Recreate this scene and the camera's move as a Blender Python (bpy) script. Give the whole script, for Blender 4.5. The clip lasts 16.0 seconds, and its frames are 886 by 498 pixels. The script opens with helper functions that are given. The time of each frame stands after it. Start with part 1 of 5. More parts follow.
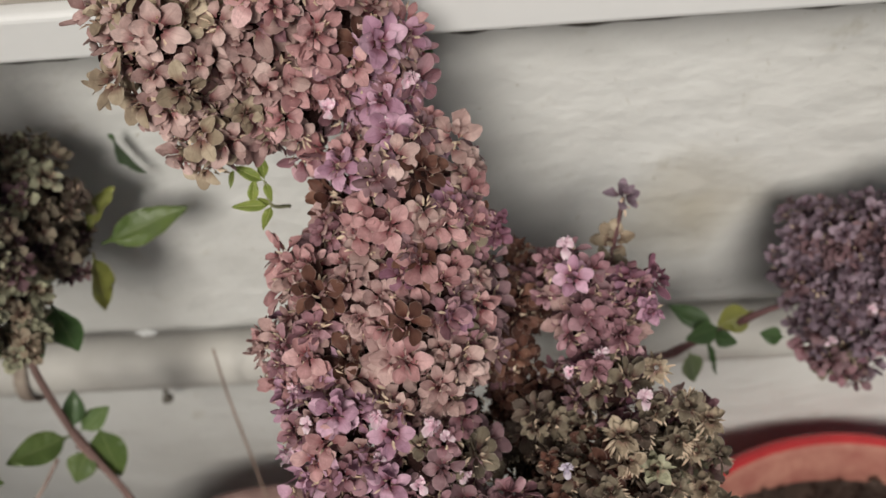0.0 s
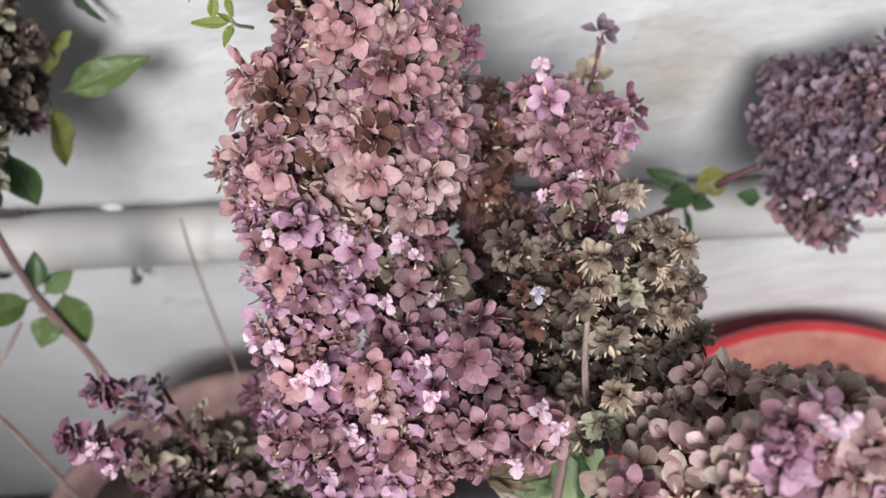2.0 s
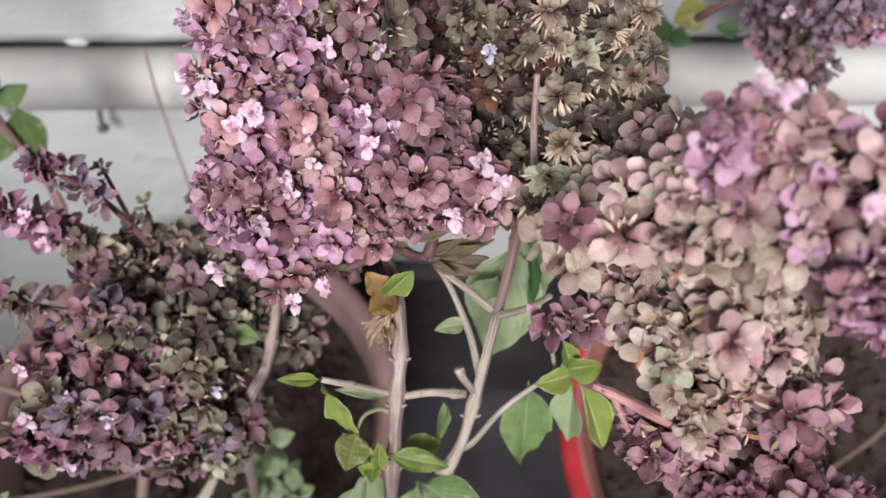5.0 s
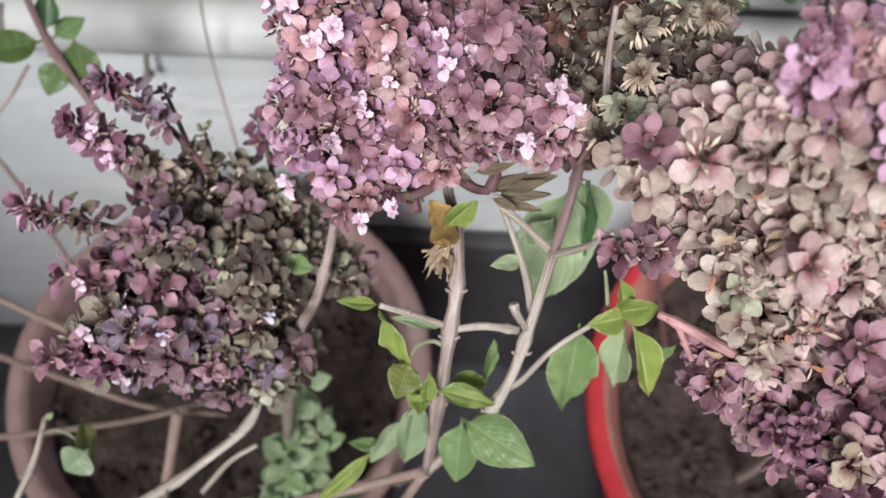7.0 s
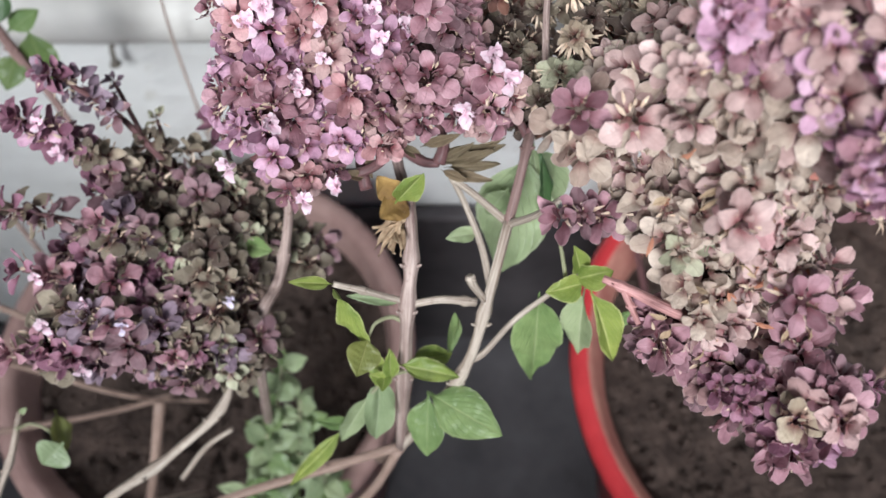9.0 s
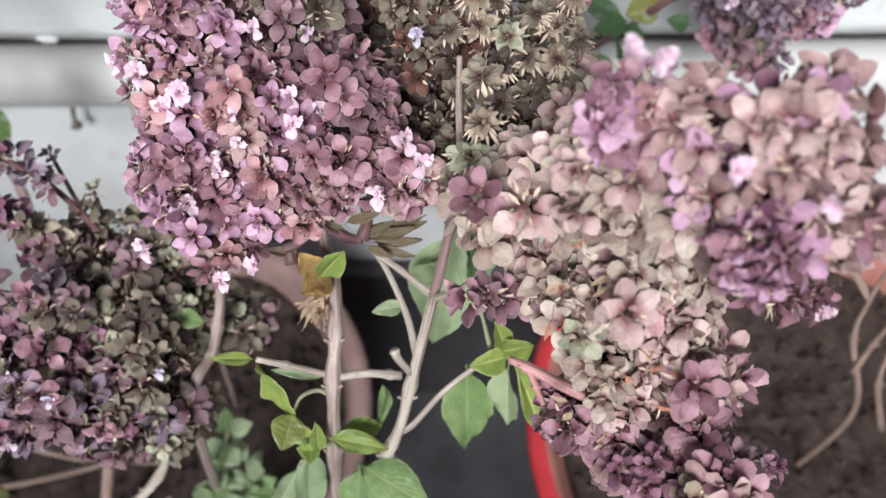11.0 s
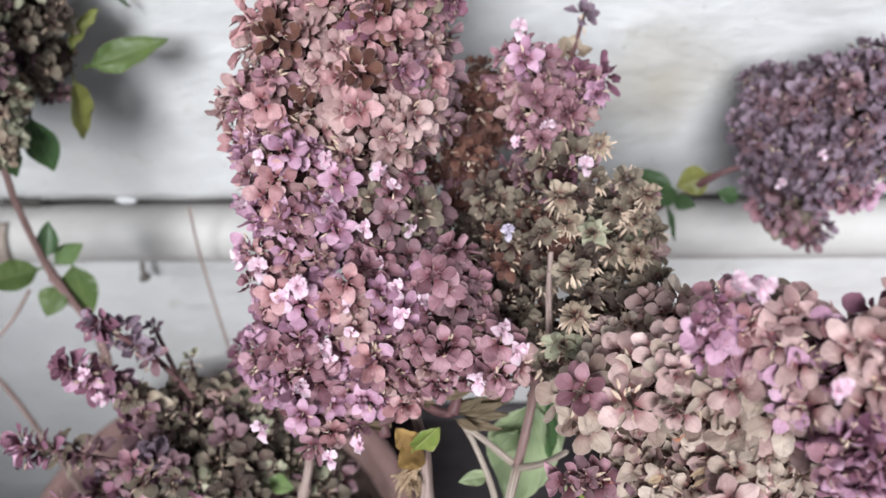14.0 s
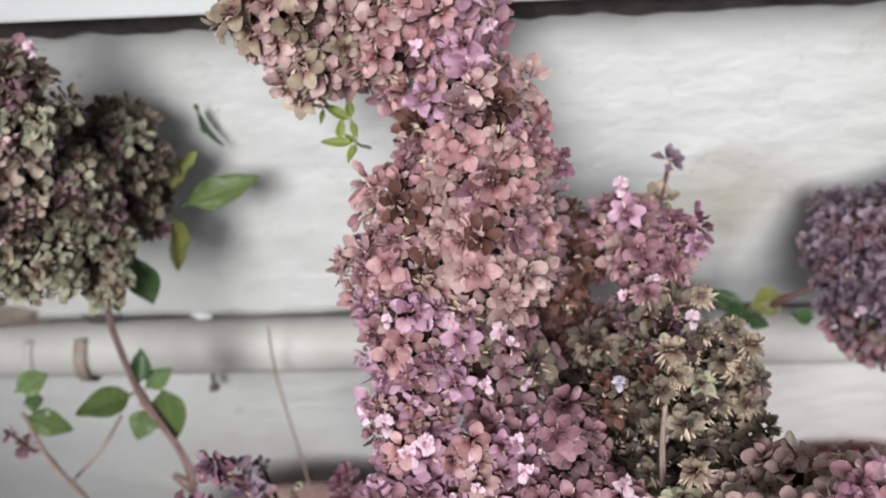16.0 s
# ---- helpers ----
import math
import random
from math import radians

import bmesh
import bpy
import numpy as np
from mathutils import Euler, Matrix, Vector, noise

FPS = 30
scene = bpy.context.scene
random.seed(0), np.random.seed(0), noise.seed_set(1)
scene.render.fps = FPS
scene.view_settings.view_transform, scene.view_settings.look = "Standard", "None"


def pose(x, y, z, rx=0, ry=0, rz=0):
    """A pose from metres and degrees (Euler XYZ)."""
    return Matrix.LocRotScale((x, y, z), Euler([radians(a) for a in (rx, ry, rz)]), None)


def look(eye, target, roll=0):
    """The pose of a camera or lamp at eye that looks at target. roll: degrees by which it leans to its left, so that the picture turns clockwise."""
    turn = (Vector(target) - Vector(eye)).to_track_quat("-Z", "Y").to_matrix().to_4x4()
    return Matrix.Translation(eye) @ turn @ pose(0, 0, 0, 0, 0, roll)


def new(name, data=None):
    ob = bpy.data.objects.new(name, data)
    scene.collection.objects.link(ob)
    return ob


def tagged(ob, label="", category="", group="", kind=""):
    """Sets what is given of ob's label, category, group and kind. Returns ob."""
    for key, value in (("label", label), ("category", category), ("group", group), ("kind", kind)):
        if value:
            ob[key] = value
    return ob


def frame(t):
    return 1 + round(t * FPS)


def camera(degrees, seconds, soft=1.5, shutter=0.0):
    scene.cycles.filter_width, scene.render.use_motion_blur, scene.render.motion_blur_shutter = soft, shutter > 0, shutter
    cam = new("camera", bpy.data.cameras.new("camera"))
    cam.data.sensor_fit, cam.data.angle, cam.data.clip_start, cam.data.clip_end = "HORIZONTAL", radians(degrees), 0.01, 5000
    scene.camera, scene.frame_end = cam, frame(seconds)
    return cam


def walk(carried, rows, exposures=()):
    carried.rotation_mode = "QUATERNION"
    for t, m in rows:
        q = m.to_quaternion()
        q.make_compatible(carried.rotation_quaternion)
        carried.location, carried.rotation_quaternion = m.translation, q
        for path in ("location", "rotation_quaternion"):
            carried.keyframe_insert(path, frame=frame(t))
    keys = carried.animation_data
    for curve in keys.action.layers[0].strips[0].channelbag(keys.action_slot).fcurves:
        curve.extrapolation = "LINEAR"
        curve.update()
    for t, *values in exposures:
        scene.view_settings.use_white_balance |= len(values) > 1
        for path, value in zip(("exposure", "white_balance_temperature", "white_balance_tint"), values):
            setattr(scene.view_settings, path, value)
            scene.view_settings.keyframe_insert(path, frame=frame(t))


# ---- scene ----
cam = camera(52.6, 16.0)
PATH = [
    (0, (0.0253, 0.0735, 0.8706), (-0.0191, 0.6801, 0.0769), -6.68),
    (0.5, (0.0133, 0.0648, 0.8617), (-0.0368, 0.6539, 0.0553), -6.77),
    (1, (0.0175, 0.0601, 0.8541), (-0.0205, 0.6329, 0.0353), -6.00),
    (1.5, (0.0241, 0.0555, 0.8466), (0.0046, 0.6105, 0.0151), -4.97),
    (2, (0.0258, 0.0500, 0.8406), (0.0012, 0.5953, 0.0027), -4.93),
    (2.5, (0.0299, 0.0400, 0.8309), (0.0082, 0.5725, -0.0153), -3.69),
    (3, (0.0334, 0.0349, 0.8268), (0.0131, 0.5654, -0.0206), -3.32),
    (3.5, (0.0388, 0.0297, 0.8196), (0.0243, 0.5493, -0.0346), -2.86),
    (4, (0.0404, 0.0244, 0.8149), (0.0163, 0.5385, -0.0425), -3.48),
    (4.2, (0.0420, 0.0199, 0.8098), (0.0236, 0.5276, -0.0515), -2.72),
    (6.3, (0.0310, -0.0031, 0.7953), (0.0003, 0.4867, -0.0760), -1.71),
    (6.5, (0.0291, -0.0052, 0.7955), (-0.0060, 0.4840, -0.0759), -1.87),
    (7, (0.0241, -0.0114, 0.7913), (-0.0106, 0.4732, -0.0827), -0.77),
    (7.5, (0.0256, -0.0107, 0.7914), (-0.0095, 0.4622, -0.0891), -1.93),
    (8, (0.0321, -0.0104, 0.7893), (-0.0077, 0.4474, -0.0989), -3.59),
    (10.3, (0.0502, -0.0084, 0.7916), (0.0142, 0.4705, -0.0855), -4.12),
    (10.5, (0.0533, -0.0066, 0.7939), (0.0160, 0.4809, -0.0784), -4.12),
    (11, (0.0635, -0.0032, 0.7974), (0.0381, 0.5012, -0.0656), -2.64),
    (11.5, (0.0625, -0.0003, 0.8025), (0.0307, 0.5087, -0.0576), -3.51),
    (12, (0.0565, -0.0018, 0.8051), (0.0222, 0.5177, -0.0486), -3.59),
    (12.5, (0.0436, -0.0057, 0.8063), (0.0047, 0.5237, -0.0412), -3.23),
    (13, (0.0308, -0.0067, 0.8092), (-0.0121, 0.5348, -0.0305), -3.43),
    (13.5, (0.0343, -0.0045, 0.8190), (-0.0143, 0.5813, 0.0100), -4.12),
    (14, (0.0391, 0.0000, 0.8294), (-0.0031, 0.6154, 0.0423), -3.51),
    (14.5, (0.0380, 0.0077, 0.8406), (-0.0041, 0.6345, 0.0626), -4.28),
    (15, (0.0318, 0.0116, 0.8509), (-0.0185, 0.6559, 0.0878), -5.47),
    (15.5, (0.0216, 0.0117, 0.8580), (-0.0316, 0.6739, 0.1105), -4.97),
    (16, (0.0057, 0.0130, 0.8636), (-0.0527, 0.6837, 0.1242), -5.18),
]
# seconds, stops, kelvin, tint: the clip's camera starts dim and warm, and clears up
EXPOSURES = [(0.0, 0.4, 7100, 9), (0.5, 0.62, 6800, 9), (1.0, 0.84, 6700, 9), (1.5, 0.92, 6260, 12), (4.0, 0.96, 6300, 13), (7.0, 1.16, 6100, 9), (11.0, 1.22, 6050, 8), (13.0, 1.18, 6050, 9), (14.5, 1.04, 6140, 11), (16.0, 0.9, 6350, 9)]
walk(cam, [(t, look(eye, target, roll)) for t, eye, target, roll in PATH], EXPOSURES)

# the lens is focused on the flower heads: the wall behind and the nearest bracts go soft
cam.data.dof.use_dof, cam.data.dof.focus_distance, cam.data.dof.aperture_fstop = True, 0.262, 12.0

# ---- light: an overcast sky past added unseen walls, brightest low in front ----
SUN_FROM = Vector((-0.13, -1.0, 0.92)).normalized()
world = bpy.data.worlds.new("overcast")
scene.world = world
world.use_nodes = True
wn = world.node_tree.nodes
sky = wn.new("ShaderNodeTexSky")
sky.sky_type, sky.sun_disc = "NISHITA", False
sky.sun_elevation, sky.sun_rotation = math.asin(SUN_FROM.z), math.atan2(SUN_FROM.x, SUN_FROM.y)
sky.dust_density, sky.air_density, sky.ozone_density = 1.5, 0.6, 1.0
world.node_tree.links.new(sky.outputs[0], wn["Background"].inputs[0])
wn["Background"].inputs[1].default_value = 0.027
sun = new("sun", bpy.data.lights.new("sun", "SUN"))
sun.data.energy, sun.data.angle, sun.data.color = 2.2, radians(22), (1.0, 0.985, 0.965)
sun.matrix_world = look(SUN_FROM * 5, (0, 0, 0))


# ---- materials ----
def material(name, rough=0.6, metal=0.0):
    m = bpy.data.materials.new(name)
    m.use_nodes = True
    nt = m.node_tree
    b = nt.nodes["Principled BSDF"]
    b.inputs["Roughness"].default_value, b.inputs["Metallic"].default_value = rough, metal
    b.inputs["Specular IOR Level"].default_value = 0.3
    return m, nt, b


def node(nt, kind, **values):
    n = nt.nodes.new(kind)
    for key, value in values.items():
        n.inputs[key.replace("_", " ")].default_value = value
    return n


def ramp(nt, fac, *stops):
    r = nt.nodes.new("ShaderNodeValToRGB")
    while len(r.color_ramp.elements) < len(stops):
        r.color_ramp.elements.new(0.5)
    for e, (at, col) in zip(r.color_ramp.elements, stops):
        e.position, e.color = at, (*col, 1)
    nt.links.new(fac, r.inputs[0])
    return r.outputs[0]


def mix(nt, kind, fac, a, b):
    n = nt.nodes.new("ShaderNodeMix")
    n.data_type, n.blend_type = "RGBA", kind
    for socket, value in ((n.inputs[0], fac), (n.inputs[6], a), (n.inputs[7], b)):
        if hasattr(value, "links"):
            nt.links.new(value, socket)
        else:
            socket.default_value = value if isinstance(value, float) else (*value, 1)
    return n.outputs[2]


def noise_of(nt, scale, detail=4.0, rough=0.6, coords="Object"):
    tc = nt.nodes.new("ShaderNodeTexCoord")
    n = node(nt, "ShaderNodeTexNoise", Scale=scale, Detail=detail, Roughness=rough)
    nt.links.new(tc.outputs[coords], n.inputs[0])
    return n.outputs["Fac"]


def wobble_of(nt, scale):
    tc = nt.nodes.new("ShaderNodeTexCoord")
    n = node(nt, "ShaderNodeTexNoise", Scale=scale, Detail=3.0)
    nt.links.new(tc.outputs["Object"], n.inputs[0])
    return n.outputs["Color"]


def bump(nt, b, height, strength, distance):
    n = node(nt, "ShaderNodeBump", Strength=strength, Distance=distance)
    nt.links.new(height, n.inputs["Height"])
    nt.links.new(n.outputs[0], b.inputs["Normal"])
    return n


def translucent(nt, b, colour, amount):
    """Thin plant tissue: part of the light passes through it."""
    t = nt.nodes.new("ShaderNodeBsdfTranslucent")
    nt.links.new(colour, t.inputs[0])
    mx = nt.nodes.new("ShaderNodeMixShader")
    mx.inputs[0].default_value = amount
    nt.links.new(b.outputs[0], mx.inputs[1])
    nt.links.new(t.outputs[0], mx.inputs[2])
    nt.links.new(mx.outputs[0], nt.nodes["Material Output"].inputs[0])


def math_node(nt, kind, a, c=0.0):
    n = nt.nodes.new("ShaderNodeMath")
    n.operation = kind
    for socket, value in ((n.inputs[0], a), (n.inputs[1], c)):
        if isinstance(value, float):
            socket.default_value = value
        else:
            nt.links.new(value, socket)
    return n.outputs[0]


def bract_material(name, light, mid, dark):
    """A dry papery bract: colour differs from bract to bract; flushed claw, faint veins, thin edge painted as if lit.
    """
    m, nt, b = material(name, 0.6)
    geo = nt.nodes.new("ShaderNodeNewGeometry")
    info = nt.nodes.new("ShaderNodeObjectInfo")
    drift = node(nt, "ShaderNodeTexNoise", Scale=95.0, Detail=2.0, Roughness=0.5)
    nt.links.new(geo.outputs["Position"], drift.inputs[0])
    patch = math_node(nt, "MULTIPLY", math_node(nt, "SUBTRACT", drift.outputs["Fac"], 0.3), 1.1)
    tone = math_node(nt, "ADD", math_node(nt, "MULTIPLY", geo.outputs["Random Per Island"], 0.42), math_node(nt, "ADD", math_node(nt, "MULTIPLY", info.outputs["Random"], 0.22), math_node(nt, "MULTIPLY", patch, 0.50)))
    col = ramp(nt, tone, (0.04, dark), (0.40, mid), (0.76, light))
    uv = nt.nodes.new("ShaderNodeTexCoord")
    sep = nt.nodes.new("ShaderNodeSeparateXYZ")
    nt.links.new(uv.outputs["UV"], sep.inputs[0])
    across = math_node(nt, "ABSOLUTE", math_node(nt, "SUBTRACT", sep.outputs[1], 0.5))
    claw = ramp(nt, sep.outputs[0], (0.08, (0.34, 0.10, 0.13)), (0.50, (1, 1, 1)))
    col = mix(nt, "MULTIPLY", 0.85, col, claw)
    fan = math_node(nt, "SINE", math_node(nt, "MULTIPLY", across, 58.0))
    vein = math_node(nt, "MAXIMUM", math_node(nt, "LESS_THAN", across, 0.03), math_node(nt, "MULTIPLY", math_node(nt, "GREATER_THAN", fan, 0.8), 0.4))
    col = mix(nt, "MULTIPLY", math_node(nt, "MULTIPLY", vein, 0.16), col, (0.45, 0.3, 0.34))
    # a lit rim painted along the bract's margin
    edge = math_node(nt, "MAXIMUM", math_node(nt, "GREATER_THAN", across, 0.455), math_node(nt, "GREATER_THAN", sep.outputs[0], 0.955))
    col = mix(nt, "MIX", math_node(nt, "MULTIPLY", edge, 0.14), col, (0.85, 0.75, 0.70))
    blot = ramp(nt, noise_of(nt, 420.0, 3.0), (0.3, (0.74, 0.70, 0.70)), (0.65, (1.08, 1.05, 1.04)))
    col = mix(nt, "MULTIPLY", 0.8, col, blot)
    nt.links.new(col, b.inputs["Base Color"])
    bump(nt, b, math_node(nt, "ADD", math_node(nt, "MULTIPLY", vein, -0.6), noise_of(nt, 900.0, 3.0)), 0.6, 0.0008)
    translucent(nt, b, col, 0.07)
    return m


BRACTS = {
    "rose": bract_material("rose_bract", (0.830, 0.565, 0.570), (0.535, 0.298, 0.308), (0.135, 0.042, 0.050)),
    "beige": bract_material("beige_bract", (0.800, 0.613, 0.585), (0.530, 0.375, 0.355), (0.190, 0.100, 0.095)),
    "blush": bract_material("blush_bract", (0.70, 0.50, 0.485), (0.46, 0.305, 0.295), (0.177, 0.085, 0.09)),
    "dusk": bract_material("dusky_bract", (0.416, 0.269, 0.301), (0.229, 0.139, 0.160), (0.083, 0.045, 0.054)),
    "mauve": bract_material("mauve_bract", (0.830, 0.575, 0.725), (0.520, 0.300, 0.425), (0.135, 0.052, 0.090)),
    "purple": bract_material("purple_bract", (0.440, 0.240, 0.320), (0.240, 0.108, 0.162), (0.085, 0.030, 0.052)),
    "plum": bract_material("plum_bract", (0.620, 0.395, 0.450), (0.350, 0.186, 0.224), (0.092, 0.034, 0.046)),
    "olive": bract_material("olive_bract", (0.66, 0.57, 0.44), (0.39, 0.32, 0.235), (0.13, 0.092, 0.064)),
    "pale": bract_material("pale_bract", (0.70, 0.605, 0.515), (0.51, 0.42, 0.345), (0.24, 0.155, 0.132)),
    "sage": bract_material("sage_bract", (0.62, 0.62, 0.46), (0.40, 0.41, 0.29), (0.15, 0.15, 0.10)),
    "moss": bract_material("moss_bract", (0.38, 0.33, 0.25), (0.20, 0.17, 0.125), (0.075, 0.06, 0.048)),
    "slate": bract_material("slate_bract", (0.40, 0.315, 0.385), (0.225, 0.165, 0.215), (0.09, 0.064, 0.083)),
    # brown and umber are darkened for the shade deep between the spikes
    "brown": bract_material("brown_bract", (0.270, 0.137, 0.097), (0.135, 0.061, 0.046), (0.052, 0.021, 0.017)),
    "umber": bract_material("umber_bract", (0.20, 0.15, 0.12), (0.10, 0.075, 0.06), (0.04, 0.027, 0.023)),
}


def plain(name, light, dark, scale, rough=0.6, relief=0.3, depth=0.001, through_light=0.0):
    m, nt, b = material(name, rough)
    col = ramp(nt, noise_of(nt, scale), (0.3, dark), (0.7, light))
    info = nt.nodes.new("ShaderNodeObjectInfo")
    vary = ramp(nt, info.outputs["Random"], (0.0, (0.82, 0.82, 0.82)), (1.0, (1.1, 1.1, 1.1)))
    col = mix(nt, "MULTIPLY", 1.0, col, vary)
    nt.links.new(col, b.inputs["Base Color"])
    bump(nt, b, noise_of(nt, scale * 3.1), relief, depth)
    if through_light:
        translucent(nt, b, col, through_light)
    return m


def stem_material(name, light, dark):
    """A ridged basil stem: long pale and dark streaks, small scars, a waxy sheen."""
    m, nt, b = material(name, 0.42)
    tc = nt.nodes.new("ShaderNodeTexCoord")
    mp = nt.nodes.new("ShaderNodeMapping")
    mp.inputs["Scale"].default_value = (14.0, 2.2, 1.0)
    nt.links.new(tc.outputs["UV"], mp.inputs[0])
    streak = node(nt, "ShaderNodeTexNoise", Scale=1.0, Detail=5.0, Roughness=0.65)
    nt.links.new(mp.outputs[0], streak.inputs[0])
    col = ramp(nt, streak.outputs["Fac"], (0.32, dark), (0.62, light))
    scars = ramp(nt, noise_of(nt, 380.0, 3.0), (0.62, (1, 1, 1)), (0.74, (0.5, 0.4, 0.36)))
    col = mix(nt, "MULTIPLY", 0.7, col, scars)
    cloud = ramp(nt, noise_of(nt, 60.0, 3.0), (0.3, (0.72, 0.68, 0.66)), (0.7, (1.12, 1.1, 1.08)))
    col = mix(nt, "MULTIPLY", 0.8, col, cloud)
    nt.links.new(col, b.inputs["Base Color"])
    bump(nt, b, streak.outputs["Fac"], 0.6, 0.0006)
    return m


DRY = plain("dry_corolla", (0.90, 0.77, 0.62), (0.60, 0.42, 0.30), 500.0, 0.7, through_light=0.2)
# near-black on purpose: the shade in the gaps between bracts
CORE = plain("core_shade", (0.055, 0.020, 0.017), (0.018, 0.006, 0.006), 260.0, 0.8, 0.9, 0.003)
PETAL = plain("blossom_petal", (0.97, 0.87, 0.92), (0.90, 0.60, 0.73), 300.0, 0.45, 0.25, 0.0005, 0.3)
LILAC = plain("lilac_petal", (0.88, 0.83, 0.93), (0.76, 0.67, 0.84), 300.0, 0.45, 0.25, 0.0005, 0.3)
STEM = stem_material("woody_stem", (0.50, 0.405, 0.37), (0.17, 0.105, 0.098))
STEM_BROWN = stem_material("browned_stem", (0.31, 0.21, 0.195), (0.14, 0.085, 0.08))
STEM_RED = stem_material("flushed_stem", (0.20, 0.105, 0.11), (0.08, 0.038, 0.043))
SHOOT = stem_material("green_shoot", (0.40, 0.42, 0.27), (0.22, 0.22, 0.13))
STEM_ROSE = stem_material("rose_stem", (0.60, 0.34, 0.33), (0.30, 0.13, 0.13))
STEM_PALE = stem_material("pale_stem", (0.56, 0.50, 0.43), (0.20, 0.145, 0.115))
TWIG = stem_material("dry_twig", (0.42, 0.31, 0.26), (0.20, 0.135, 0.11))
DEAD = plain("dead_leaf", (0.38, 0.24, 0.085), (0.15, 0.085, 0.035), 120.0, 0.7, 0.5, 0.001, 0.15)
RUSSET = plain("russet_husk", (0.62, 0.30, 0.19), (0.34, 0.14, 0.09), 250.0, 0.6, 0.5, 0.001, 0.2)
STRAW = plain("dry_husk", (0.62, 0.48, 0.33), (0.36, 0.24, 0.15), 250.0, 0.75, 0.5, 0.001, 0.2)


def leaf_material(name, light, dark, vein, patch=None):
    """A basil leaf: midrib and side veins along the blade's own length, and uneven green."""
    m, nt, b = material(name, 0.45)
    b.inputs["Specular IOR Level"].default_value = 0.55
    tc = nt.nodes.new("ShaderNodeTexCoord")
    sep = nt.nodes.new("ShaderNodeSeparateXYZ")
    nt.links.new(tc.outputs["UV"], sep.inputs[0])

    across = math_node(nt, "ABSOLUTE", math_node(nt, "SUBTRACT", sep.outputs[1], 0.5), 0.0)
    side = math_node(nt, "SINE", math_node(nt, "SUBTRACT", math_node(nt, "MULTIPLY", sep.outputs[0], 44.0), math_node(nt, "MULTIPLY", across, 52.0)), 0.0)
    side = math_node(nt, "MAXIMUM", math_node(nt, "MULTIPLY", math_node(nt, "SUBTRACT", side, 0.72), 3.4), 0.0)
    rib = math_node(nt, "MAXIMUM", math_node(nt, "SUBTRACT", 1.0, math_node(nt, "MULTIPLY", across, 24.0)), 0.0)
    rim = math_node(nt, "MULTIPLY", math_node(nt, "GREATER_THAN", across, 0.465), 0.7)
    veins = math_node(nt, "MAXIMUM", math_node(nt, "MAXIMUM", rib, rim), math_node(nt, "MULTIPLY", side, 0.16))
    col = ramp(nt, noise_of(nt, 48.0, 5.0, 0.65), (0.28, dark), (0.72, light))
    if patch:
        spots = ramp(nt, noise_of(nt, 45.0, 2.0), (0.47, (0, 0, 0)), (0.56, (1, 1, 1)))
        col = mix(nt, "MIX", spots, col, patch)
    col = mix(nt, "MIX", math_node(nt, "MULTIPLY", veins, 0.55), col, vein)
    info = nt.nodes.new("ShaderNodeObjectInfo")
    col = mix(nt, "MULTIPLY", 1.0, col, ramp(nt, info.outputs["Random"], (0.0, (0.85, 0.88, 0.8)), (1.0, (1.12, 1.08, 1.0))))
    nt.links.new(col, b.inputs["Base Color"])
    bump(nt, b, math_node(nt, "ADD", math_node(nt, "MULTIPLY", math_node(nt, "MAXIMUM", rib, side), -0.9), noise_of(nt, 300.0)), 0.5, 0.0009)
    gloss = ramp(nt, noise_of(nt, 160.0, 3.0), (0.3, (0.28, 0.28, 0.28)), (0.7, (0.5, 0.5, 0.5)))
    nt.links.new(gloss, b.inputs["Roughness"])
    translucent(nt, b, col, 0.25)
    return m


LEAF = leaf_material("green_leaf", (0.26, 0.36, 0.155), (0.13, 0.215, 0.08), (0.38, 0.46, 0.26))
LEAF_PALE = leaf_material("pale_leaf", (0.40, 0.475, 0.30), (0.26, 0.335, 0.19), (0.50, 0.55, 0.40))
LEAF_YELLOW = leaf_material("yellowing_leaf", (0.38, 0.44, 0.12), (0.15, 0.23, 0.05), (0.80, 0.80, 0.42))
LEAF_DARK = leaf_material("dark_leaf", (0.10, 0.18, 0.075), (0.055, 0.11, 0.045), (0.18, 0.25, 0.13))
LEAF_DULL = leaf_material("dull_leaf", (0.15, 0.215, 0.07), (0.085, 0.14, 0.045), (0.24, 0.29, 0.14))
LEAF_OLD = leaf_material("old_leaf", (0.30, 0.31, 0.09), (0.18, 0.20, 0.06), (0.38, 0.36, 0.16))
LEAF_BROWN = leaf_material("brown_leaf", (0.29, 0.235, 0.16), (0.12, 0.085, 0.06), (0.42, 0.34, 0.26))


